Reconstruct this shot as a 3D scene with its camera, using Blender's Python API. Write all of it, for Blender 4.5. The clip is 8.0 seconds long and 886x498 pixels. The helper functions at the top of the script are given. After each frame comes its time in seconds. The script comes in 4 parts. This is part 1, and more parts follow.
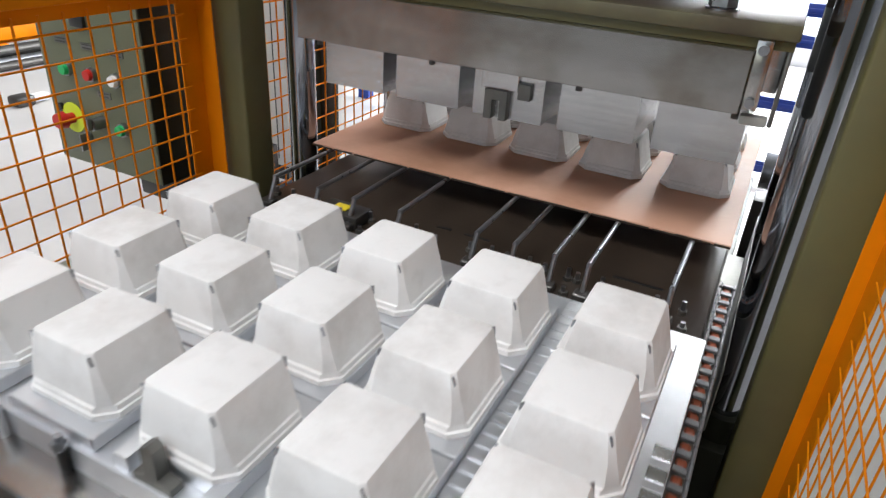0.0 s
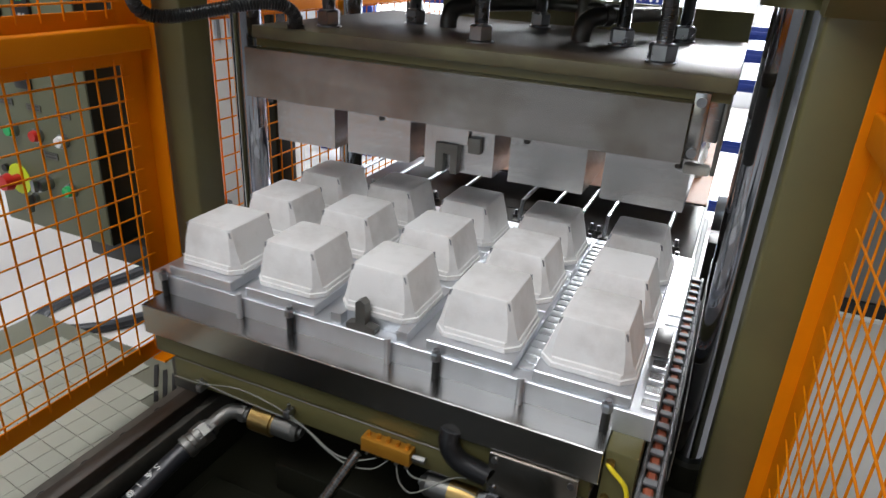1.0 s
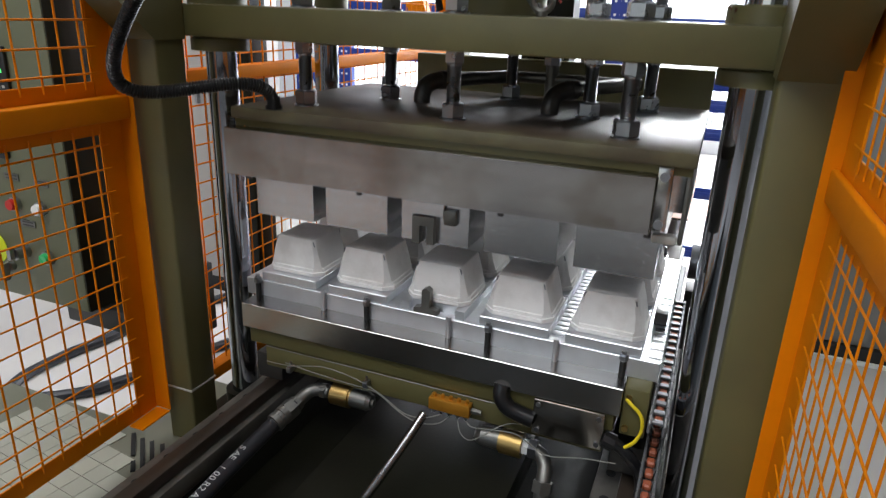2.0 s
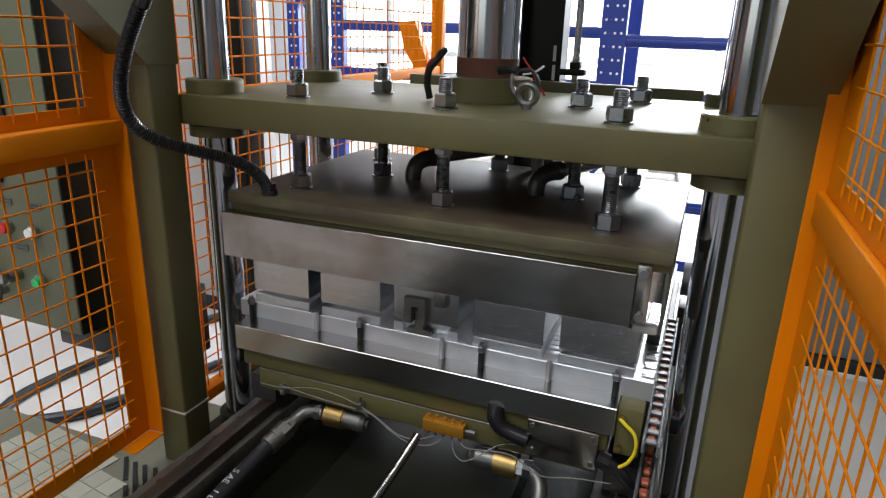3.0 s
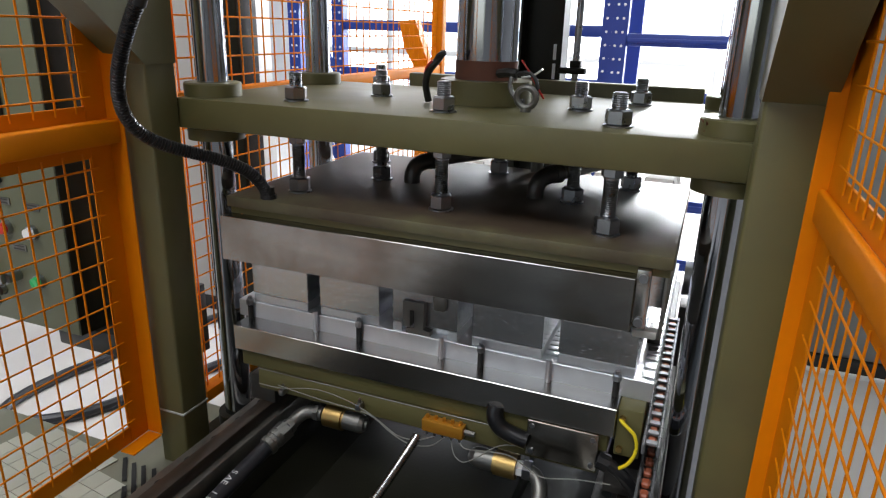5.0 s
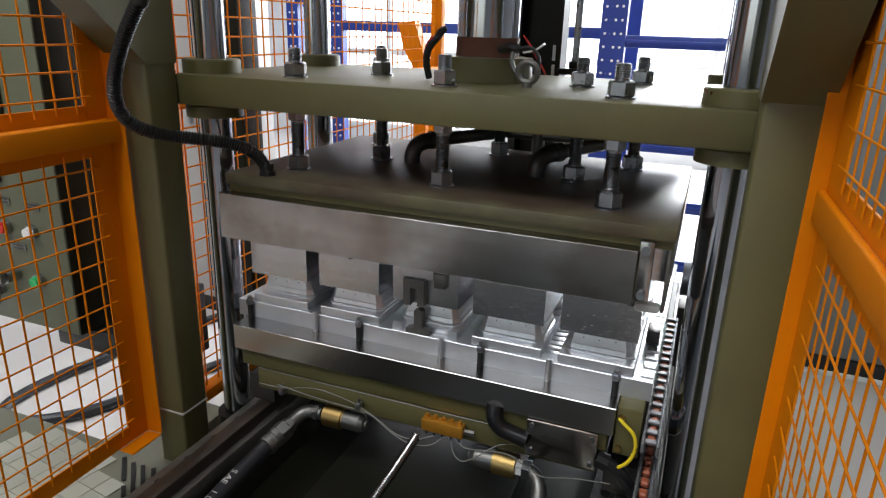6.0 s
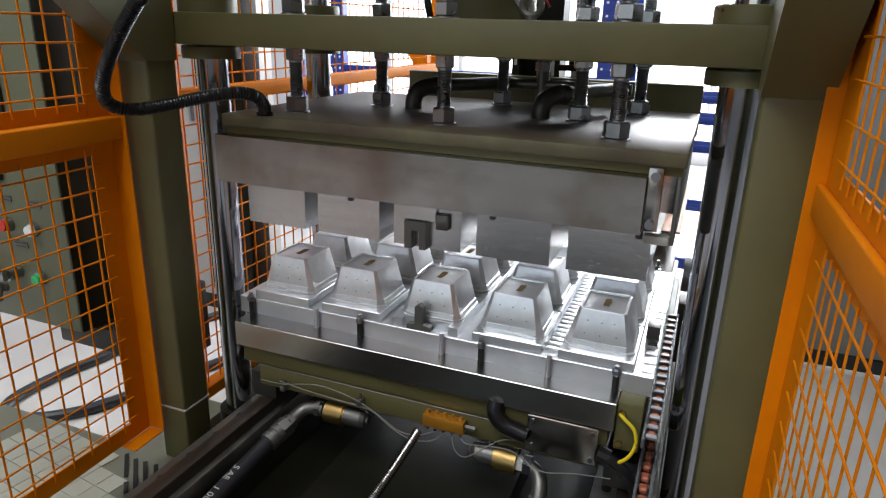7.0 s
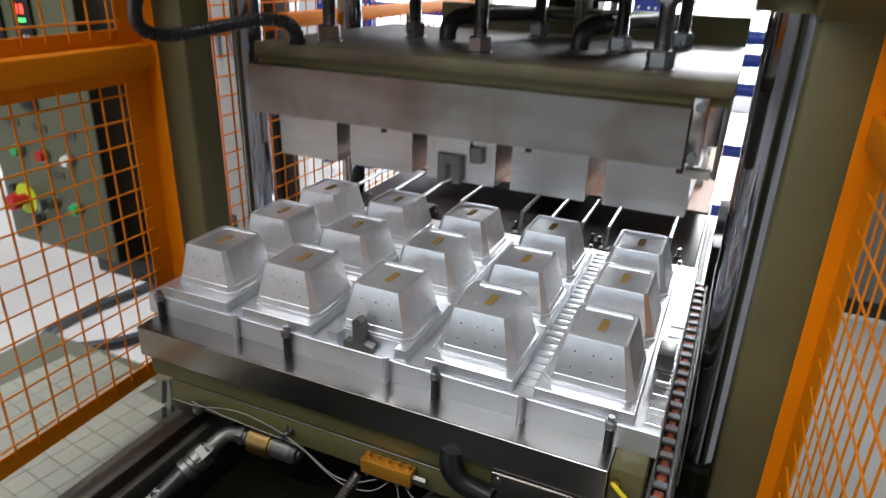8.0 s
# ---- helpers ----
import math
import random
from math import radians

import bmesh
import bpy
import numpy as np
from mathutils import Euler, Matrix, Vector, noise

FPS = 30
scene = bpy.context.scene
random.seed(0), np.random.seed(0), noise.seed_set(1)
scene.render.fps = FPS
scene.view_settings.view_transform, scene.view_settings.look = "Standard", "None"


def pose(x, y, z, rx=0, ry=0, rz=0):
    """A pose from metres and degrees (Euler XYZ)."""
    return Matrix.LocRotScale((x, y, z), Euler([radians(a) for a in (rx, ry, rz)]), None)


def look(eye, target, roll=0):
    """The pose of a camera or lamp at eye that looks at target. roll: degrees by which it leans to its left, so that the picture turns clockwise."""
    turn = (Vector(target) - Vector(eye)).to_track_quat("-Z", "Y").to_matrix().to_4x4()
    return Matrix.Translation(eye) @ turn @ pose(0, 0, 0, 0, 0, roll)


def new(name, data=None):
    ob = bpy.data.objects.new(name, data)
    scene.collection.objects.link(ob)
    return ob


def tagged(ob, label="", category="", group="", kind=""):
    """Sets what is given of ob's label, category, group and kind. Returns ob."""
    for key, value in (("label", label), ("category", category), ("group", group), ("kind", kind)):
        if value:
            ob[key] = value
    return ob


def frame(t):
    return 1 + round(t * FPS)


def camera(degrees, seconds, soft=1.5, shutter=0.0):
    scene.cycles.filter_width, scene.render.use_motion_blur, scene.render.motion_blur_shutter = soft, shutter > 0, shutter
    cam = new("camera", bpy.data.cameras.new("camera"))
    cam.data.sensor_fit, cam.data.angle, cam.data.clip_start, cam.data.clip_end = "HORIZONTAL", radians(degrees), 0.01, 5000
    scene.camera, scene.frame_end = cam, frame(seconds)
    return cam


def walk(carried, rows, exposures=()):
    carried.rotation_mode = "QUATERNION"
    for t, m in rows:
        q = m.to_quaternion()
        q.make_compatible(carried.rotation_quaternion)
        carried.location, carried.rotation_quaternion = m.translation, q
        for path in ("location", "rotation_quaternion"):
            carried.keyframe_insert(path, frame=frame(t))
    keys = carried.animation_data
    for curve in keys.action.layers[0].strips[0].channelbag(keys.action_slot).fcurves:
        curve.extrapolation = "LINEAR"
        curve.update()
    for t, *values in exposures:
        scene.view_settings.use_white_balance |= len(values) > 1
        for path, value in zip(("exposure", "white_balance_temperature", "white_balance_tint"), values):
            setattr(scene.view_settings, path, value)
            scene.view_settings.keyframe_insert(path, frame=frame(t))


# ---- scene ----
# ---- camera ----
cam = camera(67.6, 8.0, soft=1.2, shutter=0.4)
PATH = [
    (0, (0.472, -1.129, 1.405), (-0.291, 0.46, 0.46), 3.8),
    (0.5, (0.477, -1.114, 1.409), (-0.254, 0.52, 0.518), 3.6),
    (1, (0.489, -1.1, 1.417), (-0.224, 0.58, 0.598), 3.2),
    (1.5, (0.491, -1.101, 1.425), (-0.204, 0.632, 0.707), 2.6),
    (1.7, (0.494, -1.101, 1.43), (-0.201, 0.639, 0.729), 2.4),
    (2.8, (0.503, -1.101, 1.451), (-0.184, 0.667, 0.817), 1.8),
    (3, (0.503, -1.101, 1.451), (-0.184, 0.667, 0.817), 1.8),
    (3.5, (0.509, -1.094, 1.453), (-0.18, 0.675, 0.823), 1.7),
    (4, (0.506, -1.092, 1.45), (-0.182, 0.675, 0.813), 1.7),
    (4.5, (0.507, -1.091, 1.45), (-0.187, 0.673, 0.813), 1.6),
    (6, (0.504, -1.098, 1.447), (-0.183, 0.671, 0.816), 1.8),
    (6.5, (0.506, -1.101, 1.447), (-0.18, 0.669, 0.816), 1.8),
    (7, (0.507, -1.1, 1.446), (-0.183, 0.665, 0.807), 1.6),
    (7.5, (0.508, -1.099, 1.445), (-0.188, 0.659, 0.793), 1.6),
    (7.75, (0.503, -1.101, 1.437), (-0.205, 0.636, 0.741), 1.7),
    (8, (0.492, -1.106, 1.418), (-0.239, 0.58, 0.628), 1.8),
]
walk(cam, [(t, look(eye, target, roll)) for t, eye, target, roll in PATH], [(0, 0.38), (0.5, 0.30), (1.0, 0.13), (1.7, 0.09), (2.8, 0.18), (4.7, 0.18), (6.0, 0.12), (7.5, 0.10), (8, 0.16)])

# ---- world and lights ----
world = bpy.data.worlds.new("sky")
scene.world = world
world.use_nodes = True
wn = world.node_tree
sky = wn.nodes.new("ShaderNodeTexSky")
sky.sky_type, sky.sun_disc = "NISHITA", False
sky.sun_elevation, sky.sun_rotation = radians(40), radians(30)
wn.nodes["Background"].inputs[1].default_value = 0.12
wn.links.new(sky.outputs[0], wn.nodes["Background"].inputs[0])


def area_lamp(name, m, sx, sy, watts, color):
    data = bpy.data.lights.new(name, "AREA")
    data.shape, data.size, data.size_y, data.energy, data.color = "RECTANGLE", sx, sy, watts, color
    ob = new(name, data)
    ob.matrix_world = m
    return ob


# daylight in the far wall's window band; roof and south lamps are added, unseen fill
area_lamp("window_light", look((1.4, 6.86, 2.6), (0.3, 0, 1.0)), 8.0, 3.4, 260, (0.93, 0.97, 1.0))
area_lamp("window_light", look((0.9, 6.84, 2.75), (0.1, 0.4, 0.9)), 1.7, 0.9, 420, (0.95, 0.98, 1.0))
# added overhead fill; no roof opening is in view
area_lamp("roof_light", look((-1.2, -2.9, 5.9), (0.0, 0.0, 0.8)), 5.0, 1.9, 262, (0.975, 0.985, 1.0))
# added fill from an unseen opening in the south wall
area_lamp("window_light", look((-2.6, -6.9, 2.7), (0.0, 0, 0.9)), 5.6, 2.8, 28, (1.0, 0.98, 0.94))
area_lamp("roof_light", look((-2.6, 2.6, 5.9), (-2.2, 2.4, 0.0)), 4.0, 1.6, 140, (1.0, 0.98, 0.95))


# ---- materials ----
def mat(name, color, rough=0.5, metal=0.0, vary=0.12, scale=8.0, bump=0.05, bump_scale=120.0, stretch=None, spec=0.5, random_piece=0.0, coat=0.0, dirt=0.0, dirt_color=(0.05, 0.045, 0.04), dirt_scale=0.0):
    m = bpy.data.materials.new(name)
    m.use_nodes = True
    t = m.node_tree
    n, l = t.nodes, t.links
    b = n["Principled BSDF"]
    b.inputs["Metallic"].default_value = metal
    b.inputs["Specular IOR Level"].default_value = spec
    b.inputs["Coat Weight"].default_value = coat
    tc = n.new("ShaderNodeTexCoord")
    mp = n.new("ShaderNodeMapping")
    l.new(tc.outputs["Object"], mp.inputs[0])
    if stretch:
        mp.inputs["Scale"].default_value = stretch
    big = n.new("ShaderNodeTexNoise")
    big.inputs["Scale"].default_value, big.inputs["Detail"].default_value = scale, 6
    l.new(mp.outputs[0], big.inputs["Vector"])
    fine = n.new("ShaderNodeTexNoise")
    fine.inputs["Scale"].default_value, fine.inputs["Detail"].default_value = bump_scale, 4
    l.new(mp.outputs[0], fine.inputs["Vector"])
    mix = n.new("ShaderNodeMix")
    mix.data_type = "RGBA"
    mix.inputs[6].default_value = (*[c * (1 - vary) for c in color], 1)
    mix.inputs[7].default_value = (*[min(1.0, c * (1 + vary)) for c in color], 1)
    l.new(big.outputs[0], mix.inputs[0])
    out = mix.outputs[2]
    if random_piece:
        info = n.new("ShaderNodeObjectInfo")
        mr = n.new("ShaderNodeMapRange")
        mr.inputs[3].default_value, mr.inputs[4].default_value = 1 - random_piece, 1 + random_piece
        l.new(info.outputs["Random"], mr.inputs[0])
        hs = n.new("ShaderNodeHueSaturation")
        l.new(mr.outputs[0], hs.inputs["Value"])
        l.new(out, hs.inputs["Color"])
        out = hs.outputs[0]
    if dirt:
        dn = n.new("ShaderNodeTexNoise")
        dn.inputs["Scale"].default_value, dn.inputs["Detail"].default_value, dn.inputs["Roughness"].default_value = dirt_scale or scale * 0.6, 9, 0.62
        l.new(tc.outputs["Object"], dn.inputs["Vector"])
        cr = n.new("ShaderNodeMapRange")
        cr.inputs[1].default_value, cr.inputs[2].default_value, cr.inputs[4].default_value = 0.47, 0.64, dirt
        if random_piece:
            dn.noise_dimensions = "4D"
            spread = n.new("ShaderNodeMath")
            spread.operation = "MULTIPLY"
            spread.inputs[1].default_value = 40.0
            l.new(info.outputs["Random"], spread.inputs[0])
            l.new(spread.outputs[0], dn.inputs["W"])
        l.new(dn.outputs[0], cr.inputs[0])
        dm = n.new("ShaderNodeMix")
        dm.data_type = "RGBA"
        dm.inputs[7].default_value = (*dirt_color, 1)
        l.new(cr.outputs[0], dm.inputs[0])
        l.new(out, dm.inputs[6])
        out = dm.outputs[2]
    l.new(out, b.inputs["Base Color"])
    rr = n.new("ShaderNodeMapRange")
    dr = 0.04 if stretch else 0.10
    rr.inputs[3].default_value, rr.inputs[4].default_value = max(0.02, rough - dr), min(1.0, rough + dr)
    l.new(fine.outputs[0] if stretch else big.outputs[0], rr.inputs[0])
    l.new(rr.outputs[0], b.inputs["Roughness"])
    if bump:
        bp = n.new("ShaderNodeBump")
        bp.inputs["Strength"].default_value, bp.inputs["Distance"].default_value = bump, 0.002
        l.new(fine.outputs[0], bp.inputs["Height"])
        l.new(bp.outputs[0], b.inputs["Normal"])
    return m


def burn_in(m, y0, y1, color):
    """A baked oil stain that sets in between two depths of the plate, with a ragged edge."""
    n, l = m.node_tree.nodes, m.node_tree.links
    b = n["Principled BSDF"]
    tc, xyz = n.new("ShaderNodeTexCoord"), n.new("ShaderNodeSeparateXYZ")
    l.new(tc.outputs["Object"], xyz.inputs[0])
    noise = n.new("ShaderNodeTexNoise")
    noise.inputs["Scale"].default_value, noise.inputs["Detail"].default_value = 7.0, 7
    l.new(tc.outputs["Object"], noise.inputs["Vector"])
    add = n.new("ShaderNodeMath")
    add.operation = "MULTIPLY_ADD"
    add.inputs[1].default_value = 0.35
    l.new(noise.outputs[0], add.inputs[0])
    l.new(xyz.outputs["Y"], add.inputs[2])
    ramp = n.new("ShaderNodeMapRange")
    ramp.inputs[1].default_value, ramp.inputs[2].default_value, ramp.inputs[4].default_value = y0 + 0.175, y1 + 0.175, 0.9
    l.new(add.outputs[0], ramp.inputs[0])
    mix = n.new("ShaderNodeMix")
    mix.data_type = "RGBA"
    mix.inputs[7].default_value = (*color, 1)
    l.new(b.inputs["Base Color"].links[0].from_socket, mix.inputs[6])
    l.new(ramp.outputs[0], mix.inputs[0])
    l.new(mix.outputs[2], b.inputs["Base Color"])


def glow(name, color, strength):
    m = bpy.data.materials.new(name)
    m.use_nodes = True
    b = m.node_tree.nodes["Principled BSDF"]
    b.inputs["Base Color"].default_value = (*color, 1)
    b.inputs["Emission Color"].default_value = (*color, 1)
    b.inputs["Emission Strength"].default_value = strength
    return m


OLIVE = mat("olive_paint", (0.112, 0.102, 0.038), 0.44, vary=0.2, scale=7, bump=0.12, bump_scale=110, dirt=0.4, dirt_color=(0.080, 0.068, 0.034))
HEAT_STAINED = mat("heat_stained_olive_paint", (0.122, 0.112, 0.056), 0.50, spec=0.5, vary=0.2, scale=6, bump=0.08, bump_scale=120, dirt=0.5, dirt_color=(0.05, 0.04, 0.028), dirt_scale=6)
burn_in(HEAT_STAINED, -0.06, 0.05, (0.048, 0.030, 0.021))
# much darker olive for the bed, base beams, mast and console side
OLIVE_DARK = mat("olive_paint_dark", (0.013, 0.013, 0.008), 0.40, vary=0.25, scale=6, bump=0.12, bump_scale=120, spec=0.2, dirt=0.6, dirt_color=(0.012, 0.011, 0.009))
CONSOLE = mat("grey_green_paint", (0.118, 0.126, 0.074), 0.45, vary=0.10, scale=4, bump=0.06, bump_scale=150)
ORANGE = mat("orange_paint", (0.78, 0.228, 0.001), 0.50, vary=0.10, scale=5, bump=0.08, bump_scale=140, spec=0.12, dirt=0.35, dirt_color=(0.50, 0.122, 0.001))
STEEL = mat("brushed_stainless", (0.42, 0.41, 0.395), 0.20, 1.0, vary=0.22, scale=2.5, bump=0.012, bump_scale=40, stretch=(1, 16, 16), dirt=0.75, dirt_color=(0.21, 0.175, 0.135), dirt_scale=3.4)
LOW_STEEL = mat("bright_stainless_sheet", (0.40, 0.39, 0.375), 0.24, 1.0, vary=0.16, scale=4, bump=0.0, bump_scale=30, stretch=(1, 4, 4), dirt=0.6, dirt_color=(0.33, 0.29, 0.24), dirt_scale=4.0)
ALU = mat("milled_aluminium", (0.72, 0.74, 0.77), 0.40, 0.92, vary=0.16, scale=16, bump=0.18, bump_scale=60, dirt=0.12, dirt_color=(0.45, 0.44, 0.43))
ALU_FORM = mat("worn_aluminium_form", (0.82, 0.85, 0.89), 0.34, 0.90, vary=0.22, scale=22, bump=0.20, bump_scale=70, dirt=0.20, dirt_color=(0.35, 0.34, 0.33))
ALU_BLOCK = mat("aluminium_block", (0.62, 0.62, 0.63), 0.26, 1.0, vary=0.20, scale=5, bump=0.03, bump_scale=60, stretch=(1, 22, 22), dirt=0.30, dirt_color=(0.44, 0.42, 0.39))
CHROME = mat("chromed_shaft", (0.38, 0.40, 0.44), 0.11, 1.0, vary=0.05, scale=3, bump=0.0)
ZINC = mat("zinc_plated_steel", (0.34, 0.35, 0.37), 0.30, 1.0, vary=0.22, scale=40, bump=0.05, bump_scale=200)
DULL = mat("dull_zinc_fitting", (0.20, 0.197, 0.182), 0.46, 0.9, vary=0.25, scale=30, bump=0.15)
RAIL = mat("worn_rail_steel", (0.15, 0.14, 0.12), 0.45, 0.5, vary=0.25, scale=14, bump=0.10, bump_scale=90, dirt=0.5, dirt_color=(0.03, 0.028, 0.025))
DARK_STEEL = mat("blackened_steel", (0.09, 0.085, 0.08), 0.42, 0.7, vary=0.3, scale=12, bump=0.12, bump_scale=90, dirt=0.3)
DARK_BROWN = mat("dark_brown_gloss", (0.040, 0.029, 0.021), 0.34, 0.1, vary=0.35, scale=9, bump=0.10, bump_scale=80)
PULP = mat("white_moulded_pulp", (0.84, 0.83, 0.815), 0.92, vary=0.05, scale=14, bump=0.14, bump_scale=300, spec=0.2, random_piece=0.03, dirt=0.55, dirt_color=(0.60, 0.575, 0.545), dirt_scale=9.0)
BOARD = mat("brown_fibre_board", (0.60, 0.335, 0.225), 0.62, vary=0.22, scale=5, bump=0.08, bump_scale=150, spec=0.4, dirt=0.45, dirt_color=(0.36, 0.17, 0.085), dirt_scale=3.2)
RUBBER = mat("black_rubber", (0.009, 0.009, 0.010), 0.30, vary=0.2, scale=20, bump=0.1)
HOSE_GREY = mat("dark_hydraulic_hose", (0.020, 0.021, 0.025), 0.36, vary=0.25, scale=20, bump=0.1)
BRASS = mat("brass", (0.44, 0.30, 0.11), 0.40, 1.0, vary=0.15, scale=30, bump=0.05)
GOLD = mat("anodised_gold_block", (0.60, 0.27, 0.03), 0.35, 0.6, vary=0.1, scale=30, bump=0.03)
RUST = mat("rust_red_band", (0.13, 0.05, 0.03), 0.7, 0.2, vary=0.4, scale=30, bump=0.25, bump_scale=150)
CONCRETE = mat("pale_concrete_floor", (0.52, 0.50, 0.48), 0.45, vary=0.13, scale=1.6, bump=0.05, bump_scale=60, dirt=0.20, dirt_color=(0.33, 0.31, 0.29))
TILE = mat("pale_deck_tile", (0.40, 0.40, 0.33), 0.32, vary=0.05, scale=6, bump=0.03, random_piece=0.05)
GREY_WALL = mat("grey_wall_sheet", (0.22, 0.22, 0.22), 0.7, vary=0.08, scale=1.5, bump=0.05)
BEIGE = mat("beige_grey_paint", (0.40, 0.38, 0.35), 0.5, vary=0.05, scale=3, bump=0.05)
WHITE_WALL = mat("white_wall_paint", (0.80, 0.81, 0.82), 0.7, vary=0.03, scale=2, bump=0.05)
CEIL = mat("grey_roof_sheet", (0.42, 0.43, 0.45), 0.6, vary=0.05, scale=2, bump=0.05)
BLUE = mat("blue_rack_paint", (0.012, 0.040, 0.26), 0.40, vary=0.10, scale=10, bump=0.04)
PALE_BOARD = mat("white_shelf_sheet", (0.78, 0.79, 0.80), 0.55, vary=0.04, scale=4, bump=0.03)
YELLOW = mat("yellow_plastic", (0.80, 0.62, 0.02), 0.4, vary=0.05, bump=0.0)
LIME = mat("lime_yellow_plate", (0.62, 0.74, 0.03), 0.45, vary=0.05, bump=0.0)
RED = mat("red_plastic", (0.50, 0.018, 0.012), 0.35, vary=0.08, bump=0.0)
GREEN = mat("green_plastic", (0.02, 0.42, 0.12), 0.3, vary=0.08, bump=0.0)
WHITE_PLASTIC = mat("white_plastic", (0.78, 0.78, 0.76), 0.4, vary=0.04, bump=0.0)
ORANGE_PLASTIC = mat("orange_red_plastic", (0.36, 0.095, 0.045), 0.5, vary=0.15, bump=0.0)
CHAIN = mat("grey_chain_plastic", (0.12, 0.123, 0.128), 0.45, vary=0.15, scale=20, bump=0.05)
OIL_LINE = mat("clear_oil_tube", (0.22, 0.22, 0.19), 0.25, vary=0.1, bump=0.0)
CONDUIT = mat("dark_metal_conduit", (0.30, 0.295, 0.285), 0.18, 1.0, vary=0.1, bump=0.0)
LABEL = mat("pale_label_plate", (0.50, 0.50, 0.46), 0.5, vary=0.05, bump=0.0)
INK = mat("white_print", (0.62, 0.62, 0.60), 0.6, vary=0.1, bump=0.0)
STAIN = mat("brown_scorched_mark", (0.33, 0.20, 0.06), 0.6, 0.3, vary=0.3, scale=60, bump=0.0)
JOINT = mat("grey_green_deck_plate", (0.17, 0.17, 0.125), 0.45, vary=0.15, scale=9, bump=0.05)
BLACK = mat("black_plastic", (0.012, 0.012, 0.012), 0.4, vary=0.2, bump=0.0)
PANE = glow("bright_overcast_sky", (0.92, 0.96, 1.0), 2.3)
DIGIT = glow("lit_red_digits", (1.0, 0.06, 0.04), 2.0)
DIGIT_G = glow("lit_green_digits", (0.1, 1.0, 0.2), 1.2)


# ---- mesh helpers ----
def box(bm, x0, y0, z0, x1, y1, z1, bevel=0.0, seg=2):
    verts = bmesh.ops.create_cube(bm, size=1.0)["verts"]
    for v in verts:
        v.co = Vector(((x0 + x1) / 2 + v.co.x * (x1 - x0), (y0 + y1) / 2 + v.co.y * (y1 - y0), (z0 + z1) / 2 + v.co.z * (z1 - z0)))
    if bevel:
        edges = list({e for v in verts for e in v.link_edges})
        bmesh.ops.bevel(bm, geom=edges, offset=bevel, segments=seg, affect="EDGES", profile=0.5)
    return bm


def bar(bm, a, b, r, sides=12, r2=None):
    a, b = Vector(a), Vector(b)
    m = Matrix.Translation((a + b) / 2) @ (b - a).to_track_quat("Z", "Y").to_matrix().to_4x4()
    bmesh.ops.create_cone(bm, cap_ends=True, segments=sides, radius1=r, radius2=r if r2 is None else r2, depth=(b - a).length, matrix=m)
    return bm


def tube(bm, pts, r, sides=8):
    """A bent tube along the given points."""
    pts = [Vector(p) for p in pts]
    rings = []
    for i, p in enumerate(pts):
        d = (pts[min(i + 1, len(pts) - 1)] - pts[max(i - 1, 0)]).normalized()
        q = d.to_track_quat("Z", "Y").to_matrix()
        rings.append([bm.verts.new(p + q @ Vector((r * math.cos(2 * math.pi * k / sides), r * math.sin(2 * math.pi * k / sides), 0))) for k in range(sides)])
    for a, b in zip(rings, rings[1:]):
        for k in range(sides):
            bm.faces.new((a[k], a[(k + 1) % sides], b[(k + 1) % sides], b[k]))
    bm.faces.new(rings[0][::-1])
    bm.faces.new(rings[-1])
    return bm


def flow(pts, rounds=3):
    """A finer, rounded path through about the given points."""
    line = [Vector(p).lerp(Vector(q), k / 4) for p, q in zip(pts, pts[1:]) for k in range(4)] + [Vector(pts[-1])]
    for _ in range(rounds):
        line = [line[0]] + [(a + b * 2 + c) / 4 for a, b, c in zip(line, line[1:], line[2:])] + [line[-1]]
    return line


def prism(bm, outline, axis, a, b):
    """A flat outline pushed out along one axis. The outline is given in the two other axes."""
    def at(p, d):
        return Vector((d, p[0], p[1])) if axis == "x" else Vector((p[0], d, p[1])) if axis == "y" else Vector((p[0], p[1], d))
    lo = [bm.verts.new(at(p, a)) for p in outline]
    hi = [bm.verts.new(at(p, b)) for p in outline]
    bm.faces.new(lo)
    bm.faces.new(hi[::-1])
    for i in range(len(lo)):
        j = (i + 1) % len(lo)
        bm.faces.new((lo[j], lo[i], hi[i], hi[j]))
    bmesh.ops.recalc_face_normals(bm, faces=bm.faces)
    return bm


def lathe(bm, x, y, profile, n=14):
    """A round body about a vertical axis, from rows of radius and height."""
    rings = [[bm.verts.new((x + r * math.cos(2 * math.pi * k / n), y + r * math.sin(2 * math.pi * k / n), z)) for k in range(n)] for r, z in profile]
    for a, b in zip(rings, rings[1:]):
        for k in range(n):
            bm.faces.new((a[k], a[(k + 1) % n], b[(k + 1) % n], b[k]))
    bm.faces.new(rings[0][::-1])
    bm.faces.new(rings[-1])
    return bm


def torus(bm, centre, r, r2, normal="z", n=20, k=8):
    rows = []
    for i in range(n):
        a = 2 * math.pi * i / n
        row = []
        for j in range(k):
            b = 2 * math.pi * j / k
            p = ((r + r2 * math.cos(b)) * math.cos(a), (r + r2 * math.cos(b)) * math.sin(a), r2 * math.sin(b))
            p = {"z": p, "y": (p[0], p[2], p[1]), "x": (p[2], p[0], p[1])}[normal]
            row.append(bm.verts.new(Vector(centre) + Vector(p)))
        rows.append(row)
    for i in range(n):
        for j in range(k):
            bm.faces.new((rows[i][j], rows[(i + 1) % n][j], rows[(i + 1) % n][(j + 1) % k], rows[i][(j + 1) % k]))
    bmesh.ops.recalc_face_normals(bm, faces=bm.faces)
    return bm


